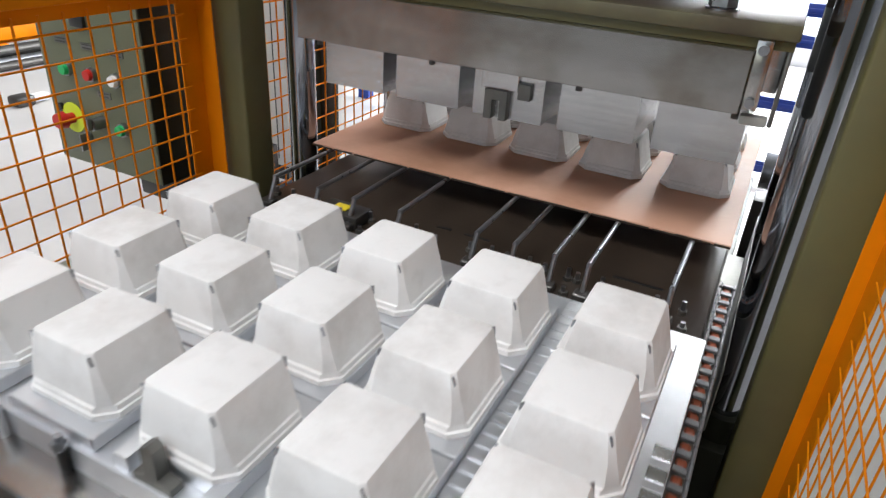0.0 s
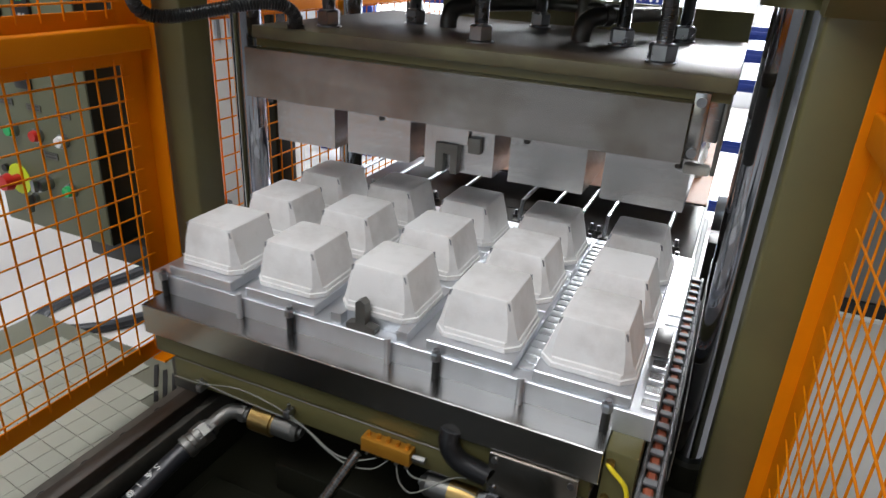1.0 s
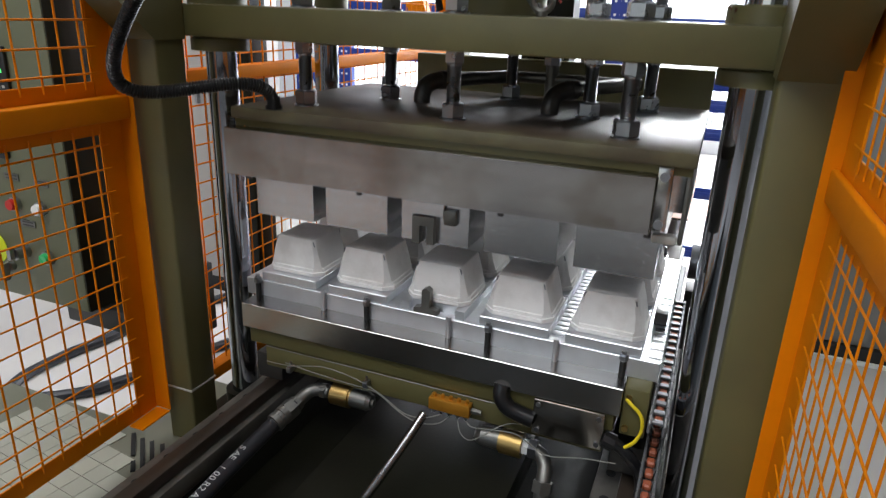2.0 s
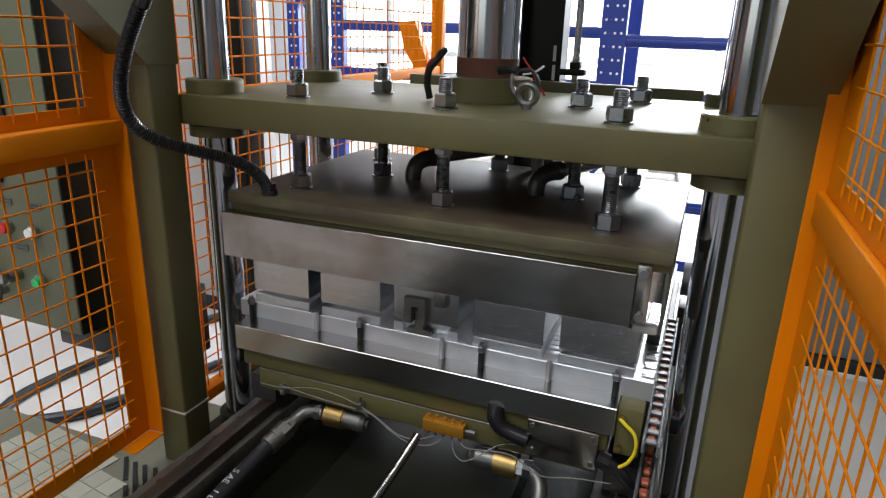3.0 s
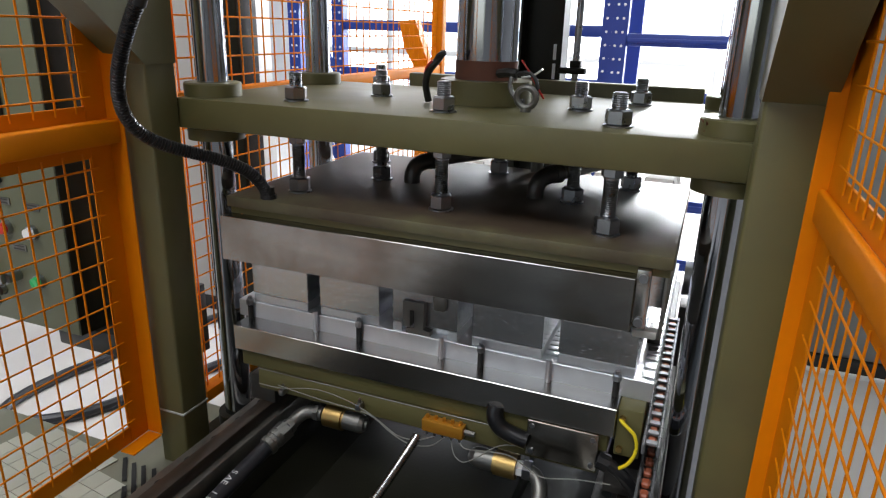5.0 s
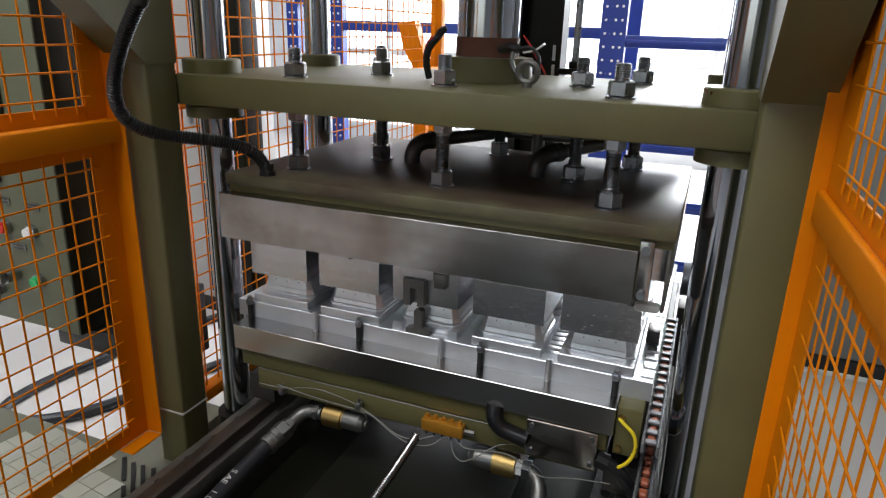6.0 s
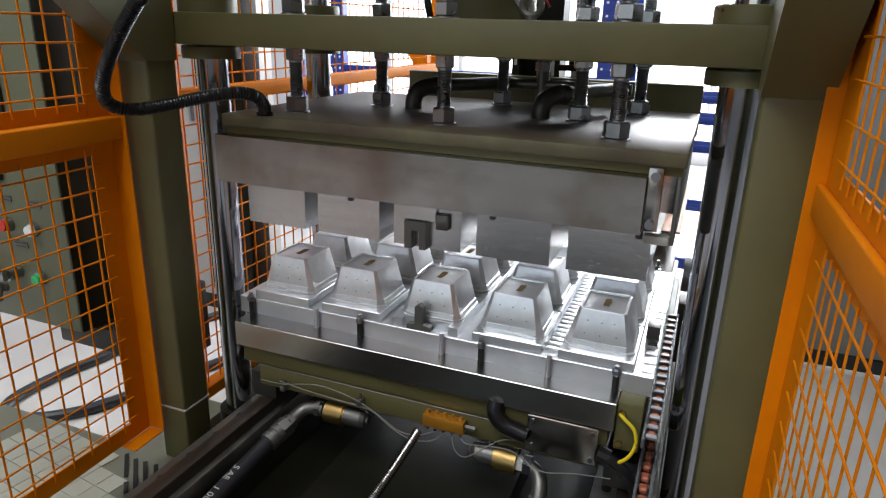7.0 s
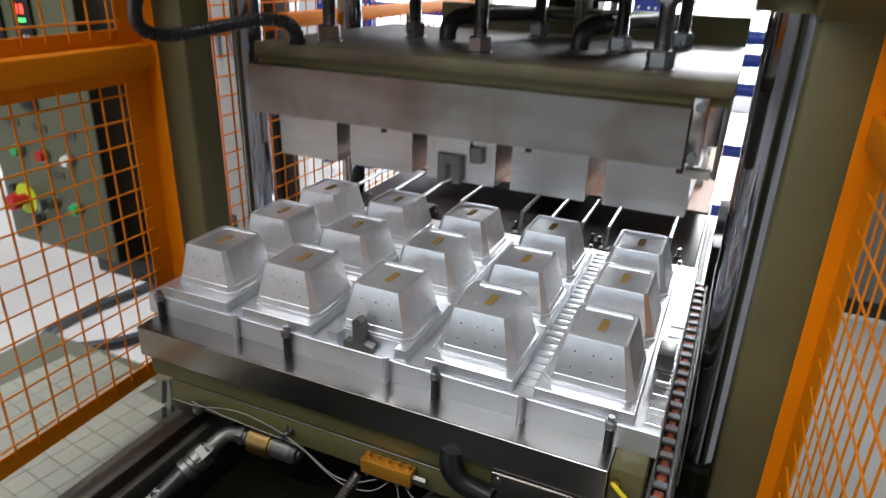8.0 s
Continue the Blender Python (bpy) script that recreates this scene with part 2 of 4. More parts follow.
def mesh_of(name, bm, material, smooth=35):
    me = bpy.data.meshes.new(name)
    bmesh.ops.recalc_face_normals(bm, faces=bm.faces)
    bm.to_mesh(me)
    bm.free()
    me.materials.append(material)
    if smooth:
        me.polygons.foreach_set("use_smooth", [True] * len(me.polygons))
        me.set_sharp_from_angle(angle=radians(smooth))
    return me


def part(name, bm, material, parent=None, label=""):
    ob = new(name, mesh_of(name, bm, material) if isinstance(bm, bmesh.types.BMesh) else bm)
    if parent:
        ob.parent = parent
    return tagged(ob, label) if label else ob


def thing(name, label, category, group="", kind=""):
    return tagged(new(name), label, category, group, kind)


def solid(name, bm, material, label, category, group="", kind=""):
    return tagged(part(name, bm, material), label, category, group, kind)


B = bmesh.new


# ---- how the press moves ----
def smooth_table(rows, t):
    for (a, u), (b, v) in zip(rows, rows[1:]):
        if t <= b:
            return u + (v - u) * max(0.0, (t - a)) / (b - a)
    return rows[-1][1]


SLIDE = [(0, -0.876), (0.5, -0.614), (1.0, -0.345), (1.5, -0.084), (1.62, -0.025), (1.72, 0.0), (7.22, 0.0), (7.34, -0.030), (7.5, -0.112), (7.75, -0.243), (8.0, -0.373)]
LIFT = [(0, 0.163), (1.8, 0.163), (1.95, 0.148), (2.5, 0.058), (2.8, 0.016), (3.05, 0.006), (3.3, 0.0), (5.5, 0.0), (5.62, 0.006), (5.8, 0.024), (6.0, 0.048), (6.25, 0.089), (6.5, 0.130), (6.7, 0.158), (6.82, 0.163), (8.0, 0.163)]
SLIDE_TIMES = [0, 0.25, 0.5, 0.75, 1.0, 1.25, 1.5, 1.6, 1.7, 1.8, 7.2, 7.3, 7.4, 7.5, 7.6, 7.7, 7.8, 7.9, 8.0]
LIFT_TIMES = [0, 1.7, 1.8, 1.95, 2.2, 2.5, 2.65, 2.8, 2.95, 3.1, 3.3, 5.4, 5.5, 5.62, 5.8, 6.0, 6.25, 6.5, 6.7, 6.82, 7.0, 8.0]


def slide(t):
    return smooth_table(SLIDE, t)


def lift(t):
    return smooth_table(LIFT, t)


MOVERS = []  # things with the rows that they follow


def follow_slide(ob, at=(0, 0, 0)):
    MOVERS.append((ob, [(t, pose(at[0], at[1] + slide(t), at[2])) for t in SLIDE_TIMES]))


def follow_lift(ob, at=(0, 0, 0)):
    MOVERS.append((ob, [(t, pose(at[0], at[1], at[2] + lift(t))) for t in LIFT_TIMES]))


def bendy(name, label, category, curve, times, n, r, material, ring=0.0):
    """A hose of short stiff pieces along curve(t), a list of four points that bend it."""
    root = thing(name, label, category)

    def spot(c, u):
        a, b, d, e = [Vector(p) for p in c]
        return a * (1 - u) ** 3 + b * 3 * u * (1 - u) ** 2 + d * 3 * u * u * (1 - u) + e * u ** 3

    def poses(t):
        c = curve(t)
        line = [spot(c, k / 200) for k in range(201)]
        run = [0.0]
        for p, q in zip(line, line[1:]):
            run.append(run[-1] + (q - p).length)
        out, k = [], 0
        marks = []
        for i in range(n + 1):
            want = run[-1] * i / n
            while k < 199 and run[k + 1] < want:
                k += 1
            f = (want - run[k]) / max(1e-9, run[k + 1] - run[k])
            marks.append(line[k].lerp(line[k + 1], f))
        for p, q in zip(marks, marks[1:]):
            out.append(Matrix.Translation((p + q) / 2) @ (q - p).to_track_quat("Z", "Y").to_matrix().to_4x4())
        return out, run[-1] / n

    longest = max(poses(t)[1] for t in times)
    bm = B()
    half = longest * 0.56
    if ring:
        count = max(2, round(longest / ring))
        prof = [(r * 0.8, -half)]
        for k in range(count):
            z0, step = -longest / 2 + longest * k / count, longest / count
            prof += [(r * 0.86, z0), (r, z0 + step * 0.2), (r, z0 + step * 0.6), (r * 0.86, z0 + step * 0.8)]
        lathe(bm, 0, 0, prof + [(r * 0.8, half)], 12)
    else:
        bar(bm, (0, 0, -half), (0, 0, half), r, 14)
    me = mesh_of("segment", bm, material)
    rows = [[] for _ in range(n)]
    for t in times:
        for i, m in enumerate(poses(t)[0]):
            rows[i].append((t, m))
    for i in range(n):
        ob = part("segment", me, material, root)
        MOVERS.append((ob, rows[i]))
    return root


# ---- the hall ----
def hall():
    solid("floor", box(B(), -9, -7, -0.2, 9, 9, 0), CONCRETE, "pale smooth concrete factory floor with faint stains", "floor", kind="structure")
    solid("wall_west", box(B(), -8.2, -7, 0, -8, 8, 7), GREY_WALL, "plain grey sheet factory side wall", "wall", kind="structure")
    solid("wall_east", box(B(), 8, -7, 0, 8.2, 8, 7), GREY_WALL, "plain grey sheet factory side wall", "wall", kind="structure")
    # unseen wall, grey to cut bounce; its opening serves the added fill lamp
    bm = B()
    box(bm, -8.2, -7.2, 0, 8.2, -7, 1.2)
    box(bm, -8.2, -7.2, 4.2, 8.2, -7, 7)
    box(bm, -8.2, -7.2, 1.2, -5.6, -7, 4.2)
    box(bm, 0.4, -7.2, 1.2, 8.2, -7, 4.2)
    solid("wall_south", bm, GREY_WALL, "unseen grey factory wall with an added opening for fill light", "wall", kind="structure")
    bm = B()
    box(bm, -8.2, 7, 0, 8.2, 7.2, 0.20)
    box(bm, -8.2, 7, 4.4, 8.2, 7.2, 7)
    box(bm, -8.2, 7, 0.20, -4.5, 7.2, 4.4)
    box(bm, 6.5, 7, 0.20, 8.2, 7.2, 4.4)
    solid("wall_north", bm, WHITE_WALL, "white painted low wall below a long window band", "wall", kind="structure")
    win = thing("window_1", "long bright factory window band with pale frames", "window", kind="structure")
    for k in range(12):
        x = -4.5 + k
        part("window_frame", box(B(), x - 0.035, 7.02, 0.20, x + 0.035, 7.10, 4.4, 0.006), PALE_BOARD, win)
    part("window_sill", box(B(), -4.5, 6.95, 0.17, 6.5, 7.12, 0.22, 0.006), PALE_BOARD, win)
    for z in (1.10, 2.75):
        part("window_rail", box(B(), -4.5, 7.03, z, 6.5, 7.09, z + 0.07, 0.006), PALE_BOARD, win)
    solid("backdrop", box(B(), -7, 7.6, 0.0, 9, 7.65, 5.5), PANE, "bright white overcast sky outside the windows", "sky", kind="structure")
    # roof is out of view; its gaps only serve the added lamps
    bm = B()
    box(bm, -8.2, -7.2, 6, 8.2, -4.0, 6.2)
    box(bm, -8.2, -1.8, 6, 8.2, 1.8, 6.2)
    box(bm, -8.2, 3.4, 6, 8.2, 7.2, 6.2)
    for x0, x1 in ((-8.2, -4.6), (-0.6, 8.2)):
        box(bm, x0, 1.8, 6, x1, 3.4, 6.2)
    for x0, x1 in ((-8.2, -3.8), (1.4, 8.2)):
        box(bm, x0, -4.0, 6, x1, -1.8, 6.2)
    solid("ceiling", bm, CEIL, "unseen sheet metal factory roof with added openings for fill lamps", "ceiling", kind="structure")


def rack_upright(x, y, h, root, holes):
    bm = B()
    prism(bm, [(x - 0.045, y), (x + 0.045, y), (x + 0.045, y + 0.07), (x + 0.036, y + 0.07), (x + 0.036, y + 0.006), (x - 0.036, y + 0.006), (x - 0.036, y + 0.07), (x - 0.045, y + 0.07)], "z", 0, h)
    up = part("upright", bm, BLUE, root)
    if holes:
        bm = B()
        z = 0.7
        while z < 1.75:
            for dx in (-0.018, 0.018):
                bar(bm, (x + dx, y - 0.002, z), (x + dx, y + 0.003, z), 0.008, 8)
            z += 0.075
        tagged(part("slot_row", bm, PALE_BOARD, up), "row of pale round slots", kind="stuff")


def blue_rack(x0, x1, y, beams, sheets, back=True):
    root = thing("storage_rack", "blue painted steel storage rack with pale shelf sheets", "rack", "racks along the far wall")
    for x in (x0, x1):
        for yy in (y, y + 0.75):
            rack_upright(x, yy, 2.6, root, yy == y)
    for z in beams:
        for yy in (y + 0.01, y + 0.77) if back or z > 1.2 else (y + 0.01,):
            bm = B()
            box(bm, x0 + 0.045, yy, z - 0.035, x1 - 0.045, yy + 0.045, z + 0.035, 0.006)
            box(bm, x0 + 0.045, yy - 0.008, z - 0.014, x1 - 0.045, yy, z + 0.010, 0.003)
            part("beam", bm, BLUE, root)
        if sheets:
            part("shelf_sheet", box(B(), x0 + 0.05, y + 0.06, z + 0.05, x1 - 0.05, y + 0.76, z + 0.075, 0.003), PALE_BOARD, root, "pale shelf sheet")
    return root


def surroundings():
    blue_rack(-0.05, 2.4, 3.0, (0.10, 0.47, 0.82, 0.98, 1.10, 1.41), False, False)
    bm = B()
    prism(bm, [(-0.925, 1.47), (-0.84, 1.48), (-0.815, 1.40), (-0.775, 1.29), (-0.785, 0.0), (-0.83, 0.0), (-0.84, 1.26), (-0.895, 1.35)], "y", 1.90, 1.96)
    solid("cable_guard", bm, ORANGE, "orange sheet metal cable guard standing behind the fence", "guard")
    rol = thing("return_roller", "grey steel roller on a dark stand behind the press", "roller")
    part("roller", bar(B(), (0.500, 0.95, 0.745), (0.70, 0.95, 0.745), 0.056, 28), ZINC, rol)
    part("stand", box(B(), 0.500, 0.91, 0.0, 0.70, 1.0, 0.66, 0.004), DARK_STEEL, rol)
    part("bracket", box(B(), 0.7005, 0.92, 0.60, 0.712, 0.98, 0.80, 0.003), DARK_STEEL, rol)
    tall = thing("tool_cabinet", "tall beige grey steel cabinet standing behind the fence", "cabinet")
    part("body", box(B(), -2.3, 1.45, 0.08, -1.69, 1.95, 1.95, 0.008), BEIGE, tall)
    part("plinth", box(B(), -2.28, 1.46, 0.0, -1.71, 1.94, 0.079), BLACK, tall, "black plinth")
    part("door_joint", box(B(), -1.765, 1.448, 0.12, -1.759, 1.4495, 1.92), BLACK, tall)
    for x in (-1.80, -1.72):
        part("handle", box(B(), x - 0.008, 1.425, 0.98, x + 0.008, 1.4495, 1.10, 0.004), ZINC, tall)
    cab = thing("switch_cabinet", "pale grey steel switch cabinet with black plinth, extended to shade the floor", "cabinet")
    # body drawn taller and wider than what shows, to block window light
    part("body", box(B(), 0.80, 2.09, 0.078, 3.66, 2.75, 2.10, 0.01), GREY_WALL, cab)
    part("plinth", box(B(), 0.79, 2.075, 0.0, 3.67, 2.75, 0.077, 0.004), BLACK, cab, "black plinth")
    part("kick_strip", box(B(), 0.79, 2.055, 0.0, 3.67, 2.0745, 0.018, 0.002), PALE_BOARD, cab)
    for x in (1.53, 2.06, 2.59, 3.12):
        part("door_joint", box(B(), x, 2.0875, 0.11, x + 0.006, 2.0895, 1.87), BLACK, cab)
    # end frame of a second rack, with slanted braces, and its beams
    rack = thing("storage_rack", "dark blue steel storage rack with braced end frame", "rack", "racks along the far wall")
    for x, y in ((-2.29, 3.05), (-1.945, 3.06)):
        rack_upright(x, y, 2.6, rack, True)
    for z in (0.5, 1.12, 1.74):
        part("brace", bar(B(), (-2.25, 3.09, z + 0.55), (-1.985, 3.10, z), 0.020, 8), BLUE, rack)
    for z in (0.45, 1.14, 1.45):
        part("beam", box(B(), -1.899, 3.07, z - 0.033, -0.16, 3.115, z + 0.033, 0.006), BLUE, rack)
    rack_upright(-0.115, 3.06, 2.6, rack, True)


# ---- fences ----
def gate(name, label, m, length, side, z0, mid, z1, pitch_x, pitch_z, flat=0.05, flange=0.032, rail=0.034, first=0.022, wire=0.0021):
    """A leaf of angle iron with welded wire: its flats stand in the x-z plane, its flanges and the middle rail point to one side."""
    root = tagged(new(name), label, "fence gate", "orange safety fence")
    root.matrix_world = m
    inner, outer = sorted((0.0021 * side, flange * side))
    for x in (0, length - flat):
        st = part("stile", box(B(), x, -0.002, z0, x + flat, 0.002, z1, 0.0008, 1), ORANGE, root)
        xf = x - 0.004 if x == 0 else length
        part("flange", box(B(), xf, min(0, flange * side), z0, xf + 0.0039, max(0, flange * side), z1, 0.001, 1), ORANGE, st)
    flats = ((z0, z0 + 0.040), (mid - 0.028, mid + 0.002), (mid + 0.042, mid + 0.074), (z1 - 0.04, z1))
    for a, b in flats:
        rl = part("rail", box(B(), flat + 0.0003, -0.002, a, length - flat - 0.0003, 0.002, b, 0.0008, 1), ORANGE, root)
        if a == z0:
            part("foot_tab", box(B(), 0.0, inner, z0 - 0.004, 0.085, outer, z0, 0.001, 1), ORANGE, rl)
    part("middle_rail", box(B(), 0.001, min(0.003 * side, rail * side), mid, length - 0.001, max(0.003 * side, rail * side), mid + 0.046, 0.004, 3), ORANGE, root)
    for (_, a), (b, _) in ((flats[0], flats[1]), (flats[2], flats[3])):
        pan = part("mesh_frame", box(B(), flat + 0.0004, -0.0012, a + 0.0003, flat + 0.004, 0.0012, b - 0.0003), ORANGE, root)
        x = flat + first
        while x < length - flat:
            part("wire", bar(B(), (x, 0.0045 * side, a - 0.014), (x, 0.0045 * side, b + 0.012), wire, 6), ORANGE, pan)
            x += pitch_x
        z = a + 0.016
        while z < b:
            part("wire", bar(B(), (flat - 0.009, 0.0082 * side, z), (length - flat + 0.009, 0.0082 * side, z), wire, 6), ORANGE, pan)
            z += pitch_z
    return root


def fence_field(name, label, m, length, z1, rails, w, pitch, stile):
    """A fixed bay of square tube filled with welded wire."""
    root = tagged(new(name), label, "fence", "orange safety fence")
    root.matrix_world = m
    for x in (0, length - stile):
        part("stile", box(B(), x, -0.025, 0.0, x + stile, 0.025, z1, 0.004), ORANGE, root)
    for z in rails:
        part("rail", box(B(), stile, -0.022, z - w / 2, length - stile, 0.022, z + w / 2, 0.004), ORANGE, root)
    for a, b in zip(rails, rails[1:]):
        pan = part("mesh_frame", box(B(), stile, -0.003, a + w / 2, stile + 0.005, 0.003, b - w / 2), ORANGE, root)
        x = stile + pitch * 0.6
        while x < length - stile:
            part("wire", bar(B(), (x, 0, a + w / 2 - 0.01), (x, 0, b - w / 2 + 0.01), 0.0024, 6), ORANGE, pan)
            x += pitch
        z = a + w / 2 + pitch * 0.6
        while z < b - w / 2:
            part("wire", bar(B(), (stile - 0.01, 0.005, z), (length - stile + 0.01, 0.005, z), 0.0024, 6), ORANGE, pan)
            z += pitch
    return root


def leaf_pose(x, y, degrees):
    """A leaf hung at x, y that stands out towards the aisle."""
    a = radians(degrees)
    return Matrix(((math.sin(a), -math.cos(a), 0, x), (-math.cos(a), -math.sin(a), 0, y), (0, 0, 1, 0), (0, 0, 0, 1)))


def fences():
    # open gates at both front posts
    gate("safety_gate", "orange steel mesh gate standing open beside the green post", leaf_pose(-0.613, -0.101, 1.5), 0.95, -1, 0.534, 1.213, 1.95, 0.045, 0.048, 0.05, 0.041)
    gate("safety_gate", "orange steel mesh gate standing open at the chain side", leaf_pose(0.667, -0.101, 1.2), 0.80, 1, 0.30, 1.213, 1.95, 0.038, 0.048, 0.082, 0.024, rail=0.014, wire=0.0015)
    # side fence of the press
    fence_field("safety_fence", "orange steel mesh side fence behind the press column", Matrix(((0, -1, 0, -0.72), (1, 0, 0, 0.14), (0, 0, 1, 0), (0, 0, 0, 1))), 1.79, 1.95, (0.44, 1.262, 1.92), 0.036, 0.05, 0.05)


# ---- the press frame ----
COLUMN_X = (-0.496, 0.550)


def column(x, y, r):
    root = thing("guide_column", "polished chromed round press guide column", "column", "press guide columns")
    part("shaft", bar(B(), (x, y, 0.50), (x, y, 2.3), r, 48), CHROME, root)
    part("foot_collar", bar(B(), (x, y, 0.46), (x, y, 0.52), r * 1.5, 32), OLIVE_DARK, root, "dark olive foot collar")
    return root


def press_frame():
    root = thing("hydraulic_press", "olive painted welded steel press body with overhanging head", "press")
    for x0, x1 in ((-0.598, -0.520), (0.571, 0.653)):
        up = part("post", box(B(), x0, -0.08, 0.0, x1, 0.0, 1.37, 0.006, 3), OLIVE, root)
        if x0 < 0:
            # left rear post is two strips: dark brown outside, dark olive inside
            part("rear_post", box(B(), -0.975, 0.62, 0.0, -0.884, 0.70, 2.4, 0.006, 3), DARK_BROWN, root, "dark brown rear post")
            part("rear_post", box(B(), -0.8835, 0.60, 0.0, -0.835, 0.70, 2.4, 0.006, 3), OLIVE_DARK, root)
        else:
            part("rear_post", box(B(), x0, 0.62, 0.0, x1, 0.70, 2.4, 0.006, 3), OLIVE, root)
        # the head leans out towards the front
        bm = B()
        prism(bm, [(-0.08, 1.365), (0.0, 1.365), (0.0, 2.4), (-0.40, 2.4), (-0.40, 1.655)], "x", x0 - 0.003, x1 + 0.003)
        part("head_cheek", bm, OLIVE, root)
        if x0 < 0:
            part("weld_seam", box(B(), x0 - 0.002, -0.082, 0.585, x1 + 0.002, 0.0, 0.589), LABEL, up, "pale sealed weld seam")
    part("head_beam", box(B(), -0.519, -0.40, 2.12, 0.570, 0.70, 2.4, 0.01), OLIVE, root)
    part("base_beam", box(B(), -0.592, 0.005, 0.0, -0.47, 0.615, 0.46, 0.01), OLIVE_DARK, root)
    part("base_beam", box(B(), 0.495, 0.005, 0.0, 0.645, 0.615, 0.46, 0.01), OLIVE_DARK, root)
    part("cross_beam", box(B(), -0.30, 0.66, 1.20, 0.485, 0.70, 1.325, 0.004), OLIVE, root, "olive cross strip behind the crosshead")
    bm = B()
    prism(bm, [(-0.016, 0.80), (-0.016, 0.72), (0.004, 0.72), (0.004, 0.78), (0.085, 0.78), (0.085, 0.72), (0.116, 0.72), (0.116, 0.80)], "z", 0.46, 2.2)
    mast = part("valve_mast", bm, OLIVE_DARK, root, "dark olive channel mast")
    for x, z in ((0.098, 1.395), (0.098, 1.345), (-0.006, 1.37)):
        part("slot", box(B(), x - 0.004, 0.7185, z - 0.02, x + 0.004, 0.7205, z + 0.02), PALE_BOARD, mast, "pale slot")
    part("guide_rod", bar(B(), (0.160, 0.70, 1.10), (0.160, 0.70, 2.2), 0.009, 16), ZINC, root)
    part("rod_clamp", box(B(), 0.117, 0.685, 1.342, 0.187, 0.72, 1.358, 0.003), OLIVE_DARK, root)
    part("rod_clamp", box(B(), 0.146, 0.685, 1.3585, 0.174, 0.72, 1.376, 0.003), OLIVE_DARK, root)
    for x in COLUMN_X:
        for y in (0.08, 0.50):
            column(x, y, 0.0325)
    # guide rails of the slide
    for x in (-0.415, 0.44):
        r = thing("slide_rail", "dark oily steel slide rail with countersunk bolts", "rail", "slide rails")
        part("rail_base", box(B(), x - 0.05, -2.30, 0.50, x + 0.05, 0.90, 0.545, 0.004), RAIL, r)
        part("rail_head", box(B(), x + 0.0, -2.30, 0.545, x + 0.035, 1.6, 0.575, 0.004), DARK_BROWN, r)
        y = -2.20
        while y < 0.6:
            part("bolt", bar(B(), (x - 0.022, y, 0.543), (x - 0.022, y, 0.5462), 0.0105, 14), BLACK, r)
            y += 0.085
    base = thing("machine_bed", "dark olive press bed between the slide rails", "machine bed")
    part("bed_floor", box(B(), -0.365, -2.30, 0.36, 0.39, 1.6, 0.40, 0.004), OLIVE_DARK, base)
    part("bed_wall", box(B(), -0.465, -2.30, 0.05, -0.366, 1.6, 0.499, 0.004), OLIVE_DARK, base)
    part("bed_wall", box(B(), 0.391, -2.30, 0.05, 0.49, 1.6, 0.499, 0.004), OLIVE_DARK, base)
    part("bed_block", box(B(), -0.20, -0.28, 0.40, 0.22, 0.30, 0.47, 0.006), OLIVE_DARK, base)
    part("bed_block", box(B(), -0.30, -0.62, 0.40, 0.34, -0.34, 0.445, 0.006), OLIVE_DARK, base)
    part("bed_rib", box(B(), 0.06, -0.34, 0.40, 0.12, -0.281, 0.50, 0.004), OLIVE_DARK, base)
    # pale deck beside the rail
    deck = thing("side_deck", "pale tiled side deck with dark vent slots beside the rail", "deck")
    part("deck_base", box(B(), -1.15, -1.2, 0.38, -0.470, -0.085, 0.4470), JOINT, deck, "grey green deck plate with dark joints")
    part("deck_strip", box(B(), -0.78, -0.0845, 0.38, -0.470, 0.16, 0.4460), JOINT, deck, "grey green deck strip round the post")
    me = mesh_of("tile", box(B(), -0.0237, -0.0237, 0, 0.0237, 0.0237, 0.004), TILE)
    turn = radians(-8)
    for i in range(-14, 9):
        for j in range(0, 26):
            u, v = 0.049 * i, 0.049 * j
            x, y = -0.66 + u * math.cos(turn) + v * math.sin(turn), -0.11 + u * math.sin(turn) * 1.0 - v * math.cos(turn)
            if -1.0 < x < -0.50 and -0.80 < y < -0.20 and x + y < -0.80 or -1.0 < x < -0.70 and -0.20 <= y < -0.12:
                ob = part("tile", me, TILE, deck)
                ob.matrix_basis = pose(x, y, 0.4462, 0, 0, -8)
    for x, y, n in ((-0.645, -0.152, 0.046), (-0.600, -0.169, 0.061), (-0.581, -0.159, 0.048), (-0.564, -0.144, 0.029), (-0.584, -0.212, 0.020)):
        ob = part("vent_slot", box(B(), -0.005, -n, 0.4504, 0.005, n, 0.4516), BLACK, deck, "black vent slot")
        ob.matrix_basis = Matrix.Translation((x, y, 0)) @ pose(0, 0, 0, 0, 0, 45)


# ---- upper, lifting part ----
def hexnut(bm, x, y, z0, z1, r, washer=True):
    turn = Matrix.Rotation(radians(22), 4, "Z")
    for a, b, r1, r2 in ((z0 + 0.0025, z1 - 0.003, r, r), (z1 - 0.0029, z1, r, r * 0.84), (z0, z0 + 0.0024, r * 0.86, r)):
        bmesh.ops.create_cone(bm, cap_ends=True, segments=6, radius1=r1, radius2=r2, depth=b - a, matrix=Matrix.Translation((x, y, (a + b) / 2)) @ turn)
    if washer:
        bar(bm, (x, y, z0 - 0.003), (x, y, z0 - 0.0002), r * 1.08, 24)


BLOCK_X = [-0.338, -0.161, 0.017, 0.194, 0.371]
FORM_Y = [0.150, 0.330, 0.510]
